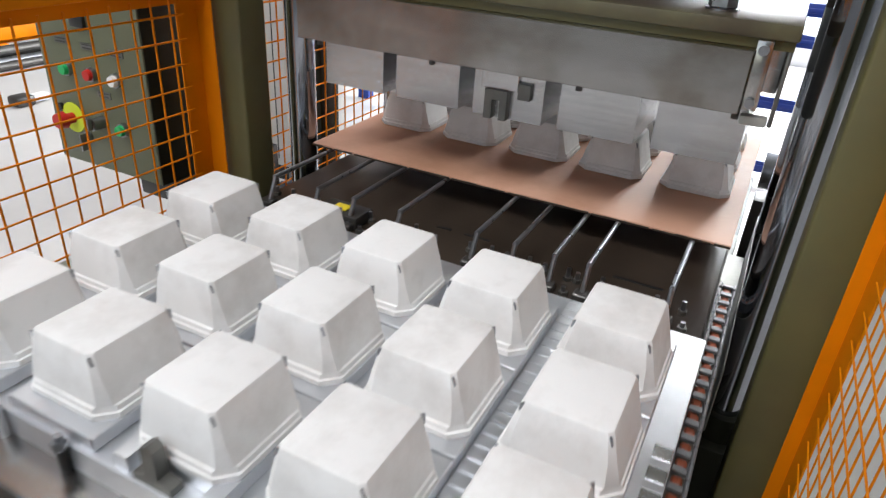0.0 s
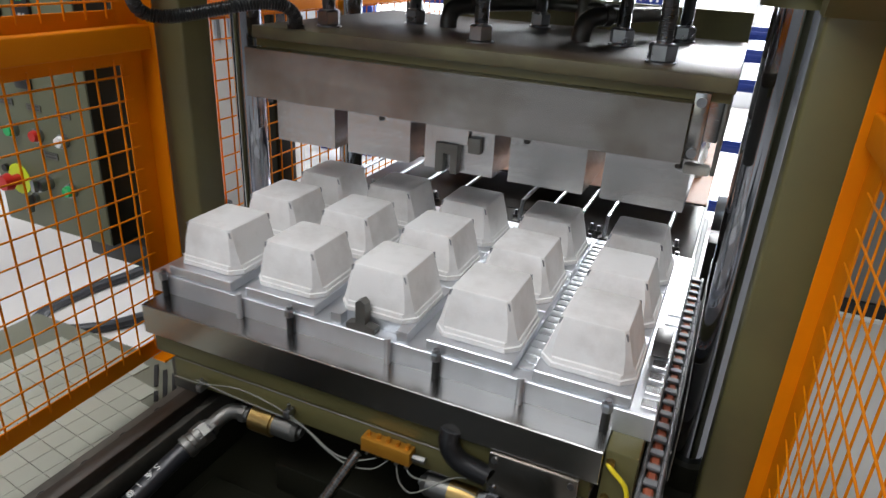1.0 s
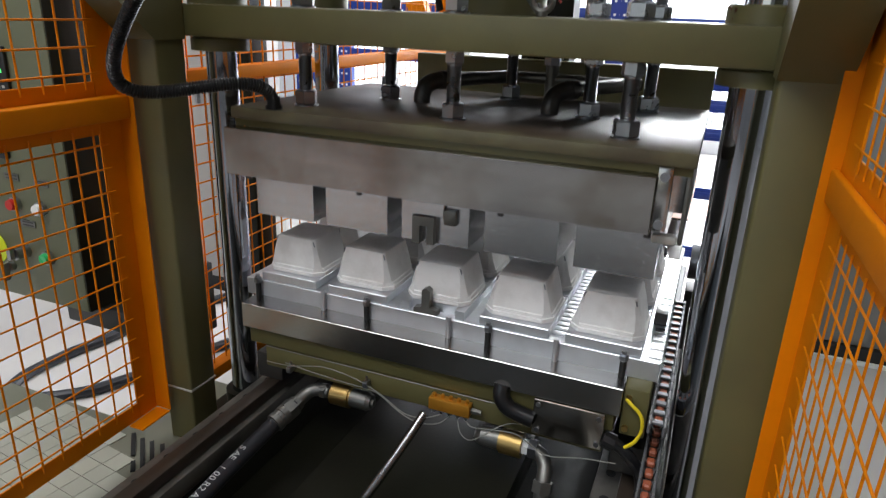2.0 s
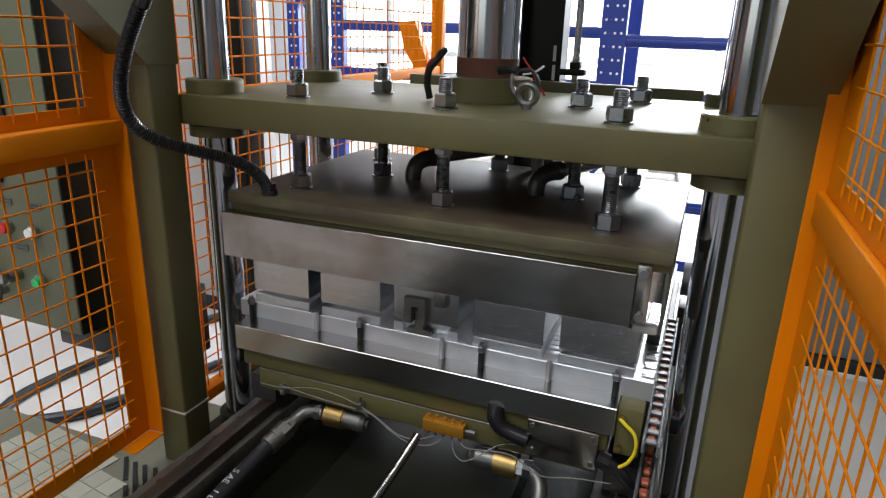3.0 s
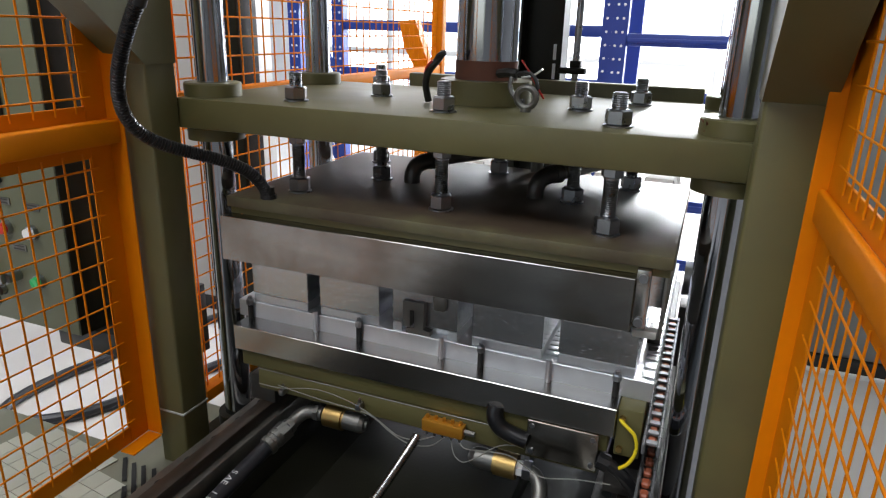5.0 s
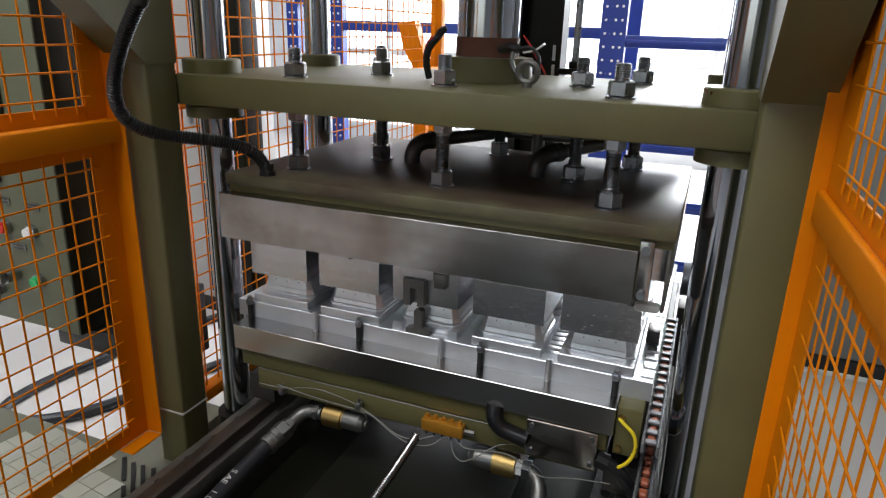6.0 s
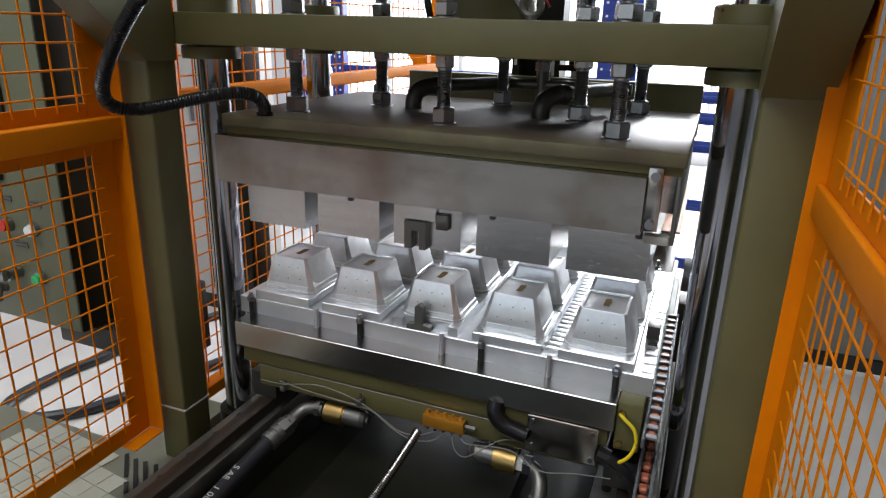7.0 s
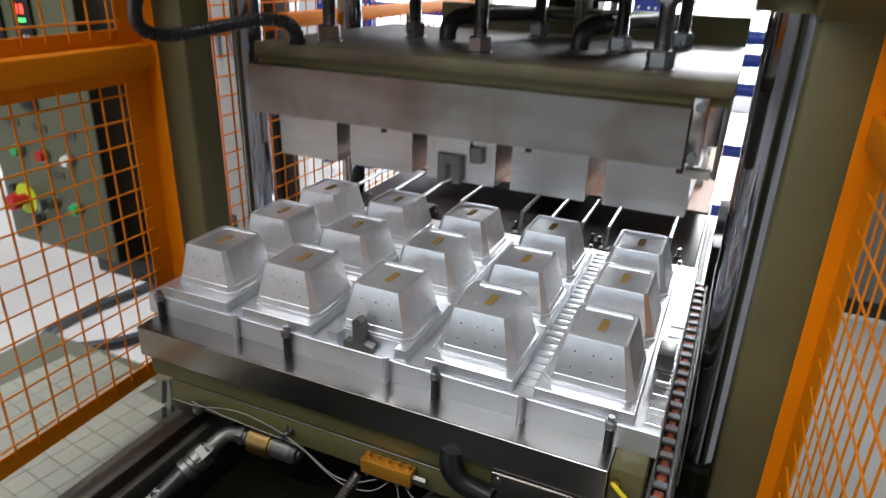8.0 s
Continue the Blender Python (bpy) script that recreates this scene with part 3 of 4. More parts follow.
BLOCK_D = 0.0885  # half the depth of a block and of its pad


def crosshead():
    root = thing("press_crosshead", "olive steel crosshead plate with threaded rods and chromed ram", "press crosshead")
    part("plate", box(B(), -0.535, 0.004, 1.234, 0.600, 0.60, 1.296, 0.004), OLIVE, root)
    for x in COLUMN_X:
        for y in (0.08, 0.50):
            for z0, z1 in ((1.2965, 1.325), (1.205, 1.2315)):
                bm = B()
                ring(bm, x, y, z0, z1, 0.0335, 0.060)
                part("collar", bm, OLIVE, root)
    rods = [(-0.296, 0.095), (0.032, 0.098), (0.361, 0.078), (-0.198, 0.292), (0.258, 0.282), (-0.292, 0.475), (0.030, 0.490), (0.357, 0.468)]
    for x, y in rods:
        prof, z = [(0.0125, 1.10)], 1.138
        while z < 1.352:
            if z < 1.204 or z > 1.328:
                prof += [(0.0124, z), (0.0138, z + 0.0018)]
            z += 0.0036
        rod = part("threaded_rod", lathe(B(), x, y, prof + [(0.0122, 1.352), (0.0105, 1.354)]), ZINC, root)
        for z0, z1 in ((1.2995, 1.326), (1.107, 1.136), (1.208, 1.2335)):
            bm = B()
            hexnut(bm, x, y, z0, z1, 0.0235 if z0 != 1.208 else 0.020, z0 != 1.208)
            part("nut", bm, ZINC, rod)
    rx, ry = 0.045, 0.31
    part("ram_flange", bar(B(), (rx, ry, 1.2965), (rx, ry, 1.345), 0.098, 48), OLIVE, root)
    ram = part("ram", bar(B(), (rx, ry, 1.345), (rx, ry, 2.3), 0.066, 56), CHROME, root, "chromed hydraulic ram")
    part("rust_band", bar(B(), (rx, ry, 1.346), (rx, ry, 1.385), 0.0675, 40), RUST, ram, "rusty band at the foot of the ram")
    bm = B()
    torus(bm, (0.168, 0.19, 1.324), 0.019, 0.0065, "y")
    bar(bm, (0.168, 0.19, 1.296), (0.168, 0.19, 1.306), 0.011, 12)
    part("eye_bolt", bm, DULL, root)
    # taped lead ends and wire links on both sides of the ram
    for r, m, tag, pts in (
            (0.0075, BLACK, "black taped cable end", [(-0.052, 0.222, 1.300), (-0.058, 0.215, 1.335), (-0.050, 0.21, 1.362), (-0.030, 0.215, 1.385), (-0.022, 0.225, 1.400)]),
            (0.0045, BLACK, "thin black cable", [(-0.036, 0.215, 1.372), (-0.030, 0.21, 1.395), (-0.012, 0.212, 1.402)]),
            (0.0025, RED, "thin red wire", [(-0.060, 0.213, 1.345), (-0.052, 0.206, 1.372), (-0.038, 0.208, 1.384)]),
            (0.0090, BLACK, "black taped cable end", [(0.100, 0.222, 1.364), (0.120, 0.212, 1.368), (0.142, 0.208, 1.366)]),
            (0.0050, DULL, "twisted grey wire link", [(0.134, 0.208, 1.364), (0.128, 0.206, 1.345), (0.136, 0.204, 1.325), (0.152, 0.20, 1.314), (0.162, 0.197, 1.316)]),
            (0.0040, BLACK, "thin black cable", [(0.142, 0.208, 1.366), (0.168, 0.205, 1.372), (0.186, 0.20, 1.355), (0.188, 0.2, 1.325), (0.178, 0.2, 1.310)]),
            (0.0020, RED, "thin red wire", [(0.150, 0.208, 1.392), (0.166, 0.204, 1.374), (0.188, 0.202, 1.340), (0.200, 0.202, 1.322)]),
            (0.0020, WHITE_PLASTIC, "thin white wire", [(0.152, 0.205, 1.360), (0.176, 0.203, 1.364), (0.194, 0.203, 1.378)])):
        part("lead", tube(B(), flow(pts), r), m, root, tag)
    bm = B()
    for k in range(7):
        a, r = 6.28 * k / 7, 0.014 if k % 2 else 0.006
        bar(bm, (0.505 , 0.05, 1.312), (0.505 + r * math.cos(a), 0.05 + r * math.sin(a), 1.312 + 0.01 * math.sin(3 * a)), 0.004, 6, 0.001)
    part("wire_tuft", bm, RUST, root, "dark torn wire tuft")
    follow_lift(root)


def ring(bm, x, y, z0, z1, r0, r1, n=36):
    v = []
    for k in range(n):
        a = 2 * math.pi * k / n
        c, s = math.cos(a), math.sin(a)
        v.append([bm.verts.new((x + r * c, y + r * s, z)) for r, z in ((r0, z0), (r1, z0), (r1, z1 - 0.003), (r1 - 0.003, z1), (r0, z1))])
    for k in range(n):
        p, q = v[k], v[(k + 1) % n]
        for i in range(5):
            j = (i + 1) % 5
            bm.faces.new((p[i], q[i], q[j], p[j]))


def cavity_block(bm, cx, cy, z0, z1):
    """A block with a tapered cavity that opens downwards."""
    w, d = 0.0725, BLOCK_D
    o = [(-w, -d), (w, -d), (w, d), (-w, d)]
    i0 = [(x * 0.965, y * 0.80) for x, y in o]
    i1 = [(x * 0.72, y * 0.66) for x, y in o]
    lo = [bm.verts.new((cx + x, cy + y, z0)) for x, y in o]
    hi = [bm.verts.new((cx + x, cy + y, z1)) for x, y in o]
    a = [bm.verts.new((cx + x, cy + y, z0)) for x, y in i0]
    b = [bm.verts.new((cx + x, cy + y, z0 + 0.086)) for x, y in i1]
    bm.faces.new(hi)
    bm.faces.new(b)
    for k in range(4):
        j = (k + 1) % 4
        bm.faces.new((lo[k], lo[j], hi[j], hi[k]))
        bm.faces.new((lo[k], a[k], a[j], lo[j]))
        bm.faces.new((a[k], b[k], b[j], a[j]))
    bmesh.ops.recalc_face_normals(bm, faces=bm.faces)


def upper_tool():
    root = thing("upper_mould", "upper heated mould with stainless apron and aluminium cavity blocks", "press mould")
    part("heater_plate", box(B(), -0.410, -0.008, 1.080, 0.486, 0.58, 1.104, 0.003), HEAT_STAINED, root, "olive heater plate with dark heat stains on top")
    bm = B()
    box(bm, -0.416, -0.026, 0.968, 0.430, -0.023, 1.064, 0.001, 1)
    box(bm, -0.416, -0.0228, 1.0612, 0.430, 0.0015, 1.064)
    box(bm, -0.416, -0.0228, 0.968, 0.430, 0.0, 0.971)
    box(bm, -0.416, -0.0228, 0.9712, -0.413, 0.03, 1.061)
    box(bm, 0.427, -0.0228, 0.9712, 0.430, 0.01, 1.061)
    part("apron", bm, STEEL, root, "brushed stainless front apron")
    part("spacer_plate", box(B(), -0.408, 0.002, 1.0645, 0.482, 0.0395, 1.0795, 0.001), OLIVE, root, "olive spacer plate")
    part("backing_plate", box(B(), -0.405, 0.040, 0.993, 0.474, 0.58, 1.0815, 0.003), ALU_BLOCK, root)
    part("end_cover", box(B(), 0.4745, 0.006, 0.948, 0.4815, 0.58, 1.0815, 0.002), DULL, root, "plain grey end cover")
    br = part("end_bracket", box(B(), 0.4305, -0.020, 0.975, 0.454, 0.0, 1.080, 0.002), STEEL, root)
    for z in (0.987, 1.066):
        part("screw", bar(B(), (0.442, -0.019, z), (0.442, -0.026, z), 0.0075, 14), ZINC, br)
    part("thermocouple_block", box(B(), 0.432, 0.010, 0.944, 0.474, 0.034, 0.960, 0.005), LABEL, root, "pale ceramic block")
    for cy in FORM_Y:
        for cx in BLOCK_X:
            bm = B()
            cavity_block(bm, cx, cy, 0.860, 0.992)
            part("cavity_block", bm, ALU_BLOCK, root)
    # clip on the middle block, dark tie screws under the apron
    bm = B()
    y = FORM_Y[0] - BLOCK_D
    prism(bm, [(-0.024, 0.917), (0.022, 0.917), (0.022, 0.860), (0.008, 0.860), (0.008, 0.898), (-0.008, 0.898), (-0.008, 0.860), (-0.024, 0.860)], "y", y - 0.018, y - 0.001)
    part("clip", bm, DULL, root, "dull grey steel fork clip")
    part("clip_plate", box(B(), -0.036, y - 0.010, 0.9175, 0.040, y - 0.0005, 0.990, 0.001, 1), ALU_BLOCK, root, "milled aluminium clip plate")
    part("stop_plate", box(B(), 0.0405, y - 0.012, 0.904, 0.066, y - 0.0005, 0.935, 0.002), DULL, root, "dull grey steel stop plate")
    for x in (-0.395, -0.130, 0.165, 0.425):
        part("tie_screw", bar(B(), (x, 0.02, 0.950), (x, 0.02, 0.968), 0.006, 10), DARK_STEEL, root)
    # steam pipes on top
    for x, y, x2 in ((-0.119, 0.292, 0.02), (0.177, 0.285, 0.30)):
        pts = [(x, y, 1.104), (x, y, 1.122), (x + 0.004, y + 0.008, 1.140), (x + 0.018, y + 0.022, 1.150), (x + 0.036, y + 0.044, 1.152)]
        pipe = part("steam_pipe", tube(B(), flow(pts, 2), 0.019, 16), DARK_STEEL, root, "blackened steel steam elbow")
        part("elbow_collar", bar(B(), (x + 0.028, y + 0.034, 1.152), (x + 0.040, y + 0.049, 1.152), 0.021, 18), DARK_STEEL, pipe)
        part("pipe_run", bar(B(), (x + 0.036, y + 0.044, 1.152), (x2, y + 0.25, 1.152), 0.0155, 16), DULL, pipe, "silvery pipe run")
    mani = part("manifold_pipe", bar(B(), (-0.01, 0.548, 1.152), (0.33, 0.540, 1.152), 0.013, 14), DULL, root, "grey manifold pipe")
    part("riser", bar(B(), (0.115, 0.544, 1.107), (0.115, 0.544, 1.215), 0.016, 14), DULL, mani)
    part("riser_nut", bar(B(), (0.115, 0.544, 1.185), (0.115, 0.544, 1.205), 0.021, 6), ZINC, mani)
    bm = B()
    bar(bm, (-0.318, 0.012, 1.104), (-0.318, 0.012, 1.112), 0.017, 12)
    bar(bm, (-0.318, 0.012, 1.112), (-0.318, 0.012, 1.128), 0.0135, 16)
    part("hose_gland", bm, RUBBER, root, "black cable gland")
    follow_lift(root)


def top_hose():
    def curve(t):
        z = lift(t)
        k = z / 0.163
        return [(-0.318, 0.012, 1.10 + z), (-0.300 + 0.068 * k, -0.055, 1.278 + 0.155 * k), (-0.577 - 0.125 * k, -0.26, 1.132 - 0.034 * k), (-0.355, -0.24, 1.478)]
    root = bendy("cable_conduit", "black corrugated cable conduit hanging from the press head", "conduit", curve, LIFT_TIMES, 34, 0.0125, RUBBER, 0.005)
    part("fixed_run", tube(B(), [(-0.357, -0.24, 1.47), (-0.33, -0.235, 1.53), (-0.30, -0.22, 1.70), (-0.28, -0.20, 2.125)], 0.0125, 12), RUBBER, root)


# ---- lower, sliding part ----
def form_mesh():
    """An aluminium forming core: tapered, with a recessed top and a stepped foot."""
    bm = B()

    def loop(w, d, z, c):
        pts = [(-w + c, -d), (w - c, -d), (w, -d + c), (w, d - c), (w - c, d), (-w + c, d), (-w, d - c), (-w, -d + c)]
        return [bm.verts.new((x, y, z)) for x, y in pts]

    loops = [loop(0.0690, 0.0670, 0.0, 0.014), loop(0.0690, 0.0670, 0.004, 0.014), loop(0.0660, 0.0640, 0.0055, 0.013), loop(0.0640, 0.0620, 0.0145, 0.012), loop(0.0625, 0.0605, 0.0155, 0.010),
             loop(0.0465, 0.0535, 0.0755, 0.006), loop(0.0445, 0.0515, 0.0785, 0.005), loop(0.0400, 0.0470, 0.0788, 0.004), loop(0.0390, 0.0460, 0.0755, 0.004)]
    for a, b in zip(loops, loops[1:]):
        for k in range(8):
            bm.faces.new((a[k], a[(k + 1) % 8], b[(k + 1) % 8], b[k]))
    bm.faces.new(loops[-1])
    bm.faces.new(loops[0][::-1])
    bevel = [e for e in bm.edges if len(e.link_faces) == 2 and e.calc_face_angle(0) > 0.5 and min(v.co.z for v in e.verts) > 0.012]
    bmesh.ops.bevel(bm, geom=bevel, offset=0.0009, segments=1, affect="EDGES")
    return mesh_of("forming_core", bm, ALU_FORM, 30)


def cup_mesh():
    """A moulded pulp pot upside down: a rim at the foot and small notches at the upper corners."""
    bm = B()

    def loop(w, d, z, c):
        pts = []
        for sx, sy in ((-1, -1), (1, -1), (1, 1), (-1, 1)):
            a, b = (sx * (w - c), sy * d), (sx * w, sy * (d - c))
            pts += [a, b] if sx * sy < 0 else [b, a]
        return [bm.verts.new((x, y, z)) for x, y in pts]

    prof = [(0.0712, 0.0692, 0.000, 0.020), (0.0722, 0.0702, 0.0015, 0.020), (0.0722, 0.0702, 0.0085, 0.020), (0.0700, 0.0680, 0.0098, 0.019), (0.0688, 0.0670, 0.0160, 0.018), (0.0664, 0.0646, 0.0176, 0.013), (0.0590, 0.0610, 0.046, 0.008),
            (0.0500, 0.0565, 0.0795, 0.0055), (0.0482, 0.0547, 0.0822, 0.005), (0.0455, 0.0520, 0.0835, 0.004)]
    inner = [(0.0462, 0.0530, 0.0803, 0.006), (0.0635, 0.0615, 0.020, 0.014), (0.0690, 0.0670, 0.000, 0.018)]
    loops = [loop(*p) for p in prof]
    for a, b in zip(loops, loops[1:]):
        for k in range(8):
            bm.faces.new((a[k], a[(k + 1) % 8], b[(k + 1) % 8], b[k]))
    bm.faces.new(loops[-1])
    low = [loop(*p) for p in inner]
    for a, b in zip(low, low[1:]):
        for k in range(8):
            bm.faces.new((a[k], a[(k + 1) % 8], b[(k + 1) % 8], b[k]))
    bm.faces.new(low[0])
    for k in range(8):
        bm.faces.new((low[-1][k], low[-1][(k + 1) % 8], loops[0][(k + 1) % 8], loops[0][k]))
    bevel = [e for e in bm.edges if len(e.link_faces) == 2 and e.calc_face_angle(0) > 0.5 and min(v.co.z for v in e.verts) > 0.02]
    bmesh.ops.bevel(bm, geom=bevel, offset=0.0022, segments=2, affect="EDGES")
    return mesh_of("pulp_pot", bm, PULP, 28)


CUP_Z = 0.8585


def lower_tool():
    root = thing("lower_mould", "sliding lower mould with aluminium forming cores and stainless apron", "press mould")
    bm = B()
    box(bm, -0.425, 0.0, 0.742, 0.425, 0.003, 0.80, 0.001, 1)
    box(bm, -0.425, 0.0032, 0.797, 0.425, 0.058, 0.80)
    box(bm, -0.425, 0.0032, 0.742, -0.422, 0.10, 0.7968)
    box(bm, 0.422, 0.0032, 0.742, 0.425, 0.10, 0.7968)
    part("apron", bm, LOW_STEEL, root, "brushed stainless front apron")
    part("bolster", box(B(), -0.415, 0.010, 0.700, 0.415, 0.66, 0.796, 0.004), OLIVE, root, "olive steel bolster plate")
    part("carriage_beam", box(B(), -0.375, 0.012, 0.646, 0.40, 0.66, 0.699, 0.004), OLIVE, root, "olive carriage beam")
    for x in (-0.398, 0.45):
        part("slide_shoe", box(B(), x - 0.04, 0.06, 0.577, x + 0.03, 0.60, 0.645, 0.004), DARK_STEEL, root)
    part("side_plate", box(B(), 0.426, 0.012, 0.70, 0.472, 0.66, 0.799, 0.003), OLIVE, root)
    for z in (0.716, 0.780):
        part("side_screw", bar(B(), (0.436, 0.0125, z), (0.436, 0.004, z), 0.0065, 6), BRASS, root, "brass coloured earth screw")
    # raised grey strip imitates the highlight along the beam's upper front edge
    part("carriage_lip", box(B(), -0.372, 0.0100, 0.6968, 0.398, 0.0118, 0.6985, 0.0006, 1), DULL, root, "thin grey strip drawn as the highlight on the beam edge")
    bm = B()
    box(bm, -0.450, 0.0560, 0.7985, 0.480, 0.664, 0.838, 0.001, 1)
    part("mould_plate", bm, ALU, root, "milled aluminium mould plate")
    core = form_mesh()
    pad = mesh_of("core_pad", box(B(), -0.0725, -BLOCK_D, 0.0, 0.0725, BLOCK_D, 0.0195, 0.0015, 1), ALU)
    bm = B()
    prism(bm, [(-0.0725, -BLOCK_D), (-0.052, -BLOCK_D), (-0.052, -0.069), (0.052, -0.069), (0.052, -BLOCK_D), (0.0725, -BLOCK_D), (0.0725, BLOCK_D), (-0.0725, BLOCK_D)], "z", 0.0, 0.0195)
    notched = mesh_of("core_pad", bm, ALU)
    mark = mesh_of("scorch_mark", prism(B(), [(-0.007, -0.018), (0.004, -0.020), (0.007, 0.004), (0.005, 0.020), (-0.006, 0.017)], "z", 0.0, 0.0008), STAIN)
    vent = mesh_of("vent_hole", bar(B(), (0, 0.0004, 0), (0, -0.0004, 0), 0.0013, 8), BLACK)
    for cy in FORM_Y:
        for cx in BLOCK_X:
            p = part("core_pad", notched if (cx, cy) == (BLOCK_X[2], FORM_Y[0]) else pad, ALU, root)
            p.location = (cx, cy, 0.8384)
            c = part("forming_core", core, ALU_FORM, root)
            c.location = (cx, cy, 0.858)
            s = part("scorch_mark", mark, STAIN, c, "brown scorched mark")
            s.location = (0.002, 0.002, 0.0757)
            for vx, vz in ((-0.030, 0.030), (0.0, 0.029), (0.031, 0.031), (-0.026, 0.056), (0.001, 0.055), (0.025, 0.057)) if cy == FORM_Y[0] else ():
                v = part("vent_hole", vent, BLACK, c)
                v.location = (vx, -0.0605 + (vz - 0.0155) * 0.1167, vz)
    # machined ribs in the wide gap, and along the chain side of the plate
    rib = mesh_of("gap_rib", box(B(), -0.0150, -0.0100, 0.0, 0.0150, 0.0100, 0.0022, 0.0020, 2), ALU)
    for k in range(25):
        ob = part("gap_rib", rib, ALU, root)
        ob.location = (0.2825, 0.095 + 0.0228 * k, 0.8382)
    for k in range(9):
        part("edge_rib", box(B(), 0.456, 0.075 + 0.038 * k, 0.8384, 0.479, 0.098 + 0.038 * k, 0.8402, 0.0008, 1), ALU_BLOCK, root)
    part("stop_block", box(B(), 0.450, 0.22, 0.8404, 0.476, 0.27, 0.868, 0.0012), DARK_STEEL, root)
    # front screws and the middle key
    for x in (-0.414, -0.131, 0.146, 0.414):
        bm = B()
        bar(bm, (x, 0.050, 0.8002), (x, 0.050, 0.833), 0.0062, 12)
        s = part("front_screw", bm, BLACK, root)
        bm = B()
        hexnut(bm, x, 0.050, 0.833, 0.847, 0.0088, False)
        bar(bm, (x, 0.050, 0.847), (x, 0.050, 0.853), 0.005, 10)
        part("screw_head", bm, ZINC, s)
    for x in (-0.24, 0.06, 0.285):
        part("guide_pin", bar(B(), (x, 0.0495, 0.8002), (x, 0.0495, 0.848), 0.0055, 12), ALU, root)
    bm = B()
    prism(bm, [(-0.024, 0.836), (0.030, 0.836), (0.030, 0.848), (0.012, 0.852), (0.012, 0.890), (0.004, 0.896), (-0.006, 0.890), (-0.006, 0.852), (-0.024, 0.848)], "y", 0.0590, 0.0765)
    part("locating_key", bm, DULL, root, "grey steel locating key")
    # fittings below the apron
    gold = part("oil_distributor", box(B(), 0.046, -0.012, 0.661, 0.136, 0.010, 0.688, 0.002), GOLD, root, "gold anodised oil distributor")
    for k in range(5):
        part("nipple", bar(B(), (0.055 + 0.018 * k, -0.004, 0.652), (0.055 + 0.018 * k, -0.004, 0.661), 0.004, 8), ZINC, gold)
        part("nipple", bar(B(), (0.055 + 0.018 * k, 0.0, 0.688), (0.055 + 0.018 * k, 0.0, 0.695), 0.004, 8), GOLD, gold)
    part("end_nut", bar(B(), (0.136, 0.0, 0.674), (0.158, 0.0, 0.674), 0.006, 6), DULL, gold)
    plate = part("cover_plate", box(B(), 0.264, -0.006, 0.664, 0.400, 0.002, 0.741, 0.002), STEEL, root, "plain grey steel cover plate")
    for x, z in ((0.274, 0.731), (0.390, 0.731), (0.274, 0.675), (0.390, 0.675)):
        part("screw", bar(B(), (x, -0.005, z), (x, -0.009, z), 0.005, 10), ZINC, plate)
    for x0, z, d in ((-0.205, 0.608, 1), (0.242, 0.602, -1)):
        bm = B()
        bar(bm, (x0, 0.03, z), (x0 + 0.045 * d, 0.03, z), 0.0265, 24)
        bar(bm, (x0 + 0.045 * d, 0.03, z), (x0 + 0.049 * d, 0.03, z), 0.0225, 24)
        f = part("coupling", bm, BRASS, root, "brass rotary coupling")
        bm = B()
        bar(bm, (x0 + 0.049 * d, 0.03, z), (x0 + 0.088 * d, 0.03, z), 0.0215, 20)
        bar(bm, (x0 + 0.088 * d, 0.03, z), (x0 + 0.098 * d, 0.03, z), 0.0215, 20, 0.0165)
        bar(bm, (x0 + 0.098 * d, 0.03, z), (x0 + 0.104 * d, 0.03, z), 0.009, 12)
        part("sleeve", bm, DULL, f, "grey steel sleeve")
    bm = B()
    tube(bm, flow([(-0.216, 0.03, 0.606), (-0.242, 0.03, 0.606), (-0.262, 0.025, 0.602), (-0.274, 0.008, 0.592), (-0.280, -0.022, 0.580)]), 0.015, 14)
    elbow = part("elbow", bm, DULL, root, "zinc plated hose elbow")
    part("hex_nut", bar(B(), (-0.235, 0.03, 0.606), (-0.223, 0.03, 0.606), 0.019, 6), DULL, elbow)
    part("hex_nut", bar(B(), (-0.278, -0.008, 0.586), (-0.2815, -0.030, 0.577), 0.019, 6), DULL, elbow)
    bm = B()
    tube(bm, flow([(0.262, 0.03, 0.602), (0.284, 0.025, 0.598), (0.298, 0.005, 0.585), (0.300, -0.02, 0.560), (0.300, -0.03, 0.52)]), 0.015, 12)
    elbow = part("elbow", bm, DULL, root, "zinc plated hose elbow")
    part("hex_nut", bar(B(), (0.256, 0.03, 0.602), (0.272, 0.03, 0.602), 0.021, 6), ZINC, elbow)
    part("hex_nut", bar(B(), (0.2425, 0.03, 0.602), (0.2555, 0.03, 0.602), 0.017, 6), WHITE_PLASTIC, elbow, "white sealed hex nut")
    part("hex_nut", bar(B(), (0.300, -0.014, 0.566), (0.300, -0.024, 0.545), 0.021, 6), DULL, elbow)
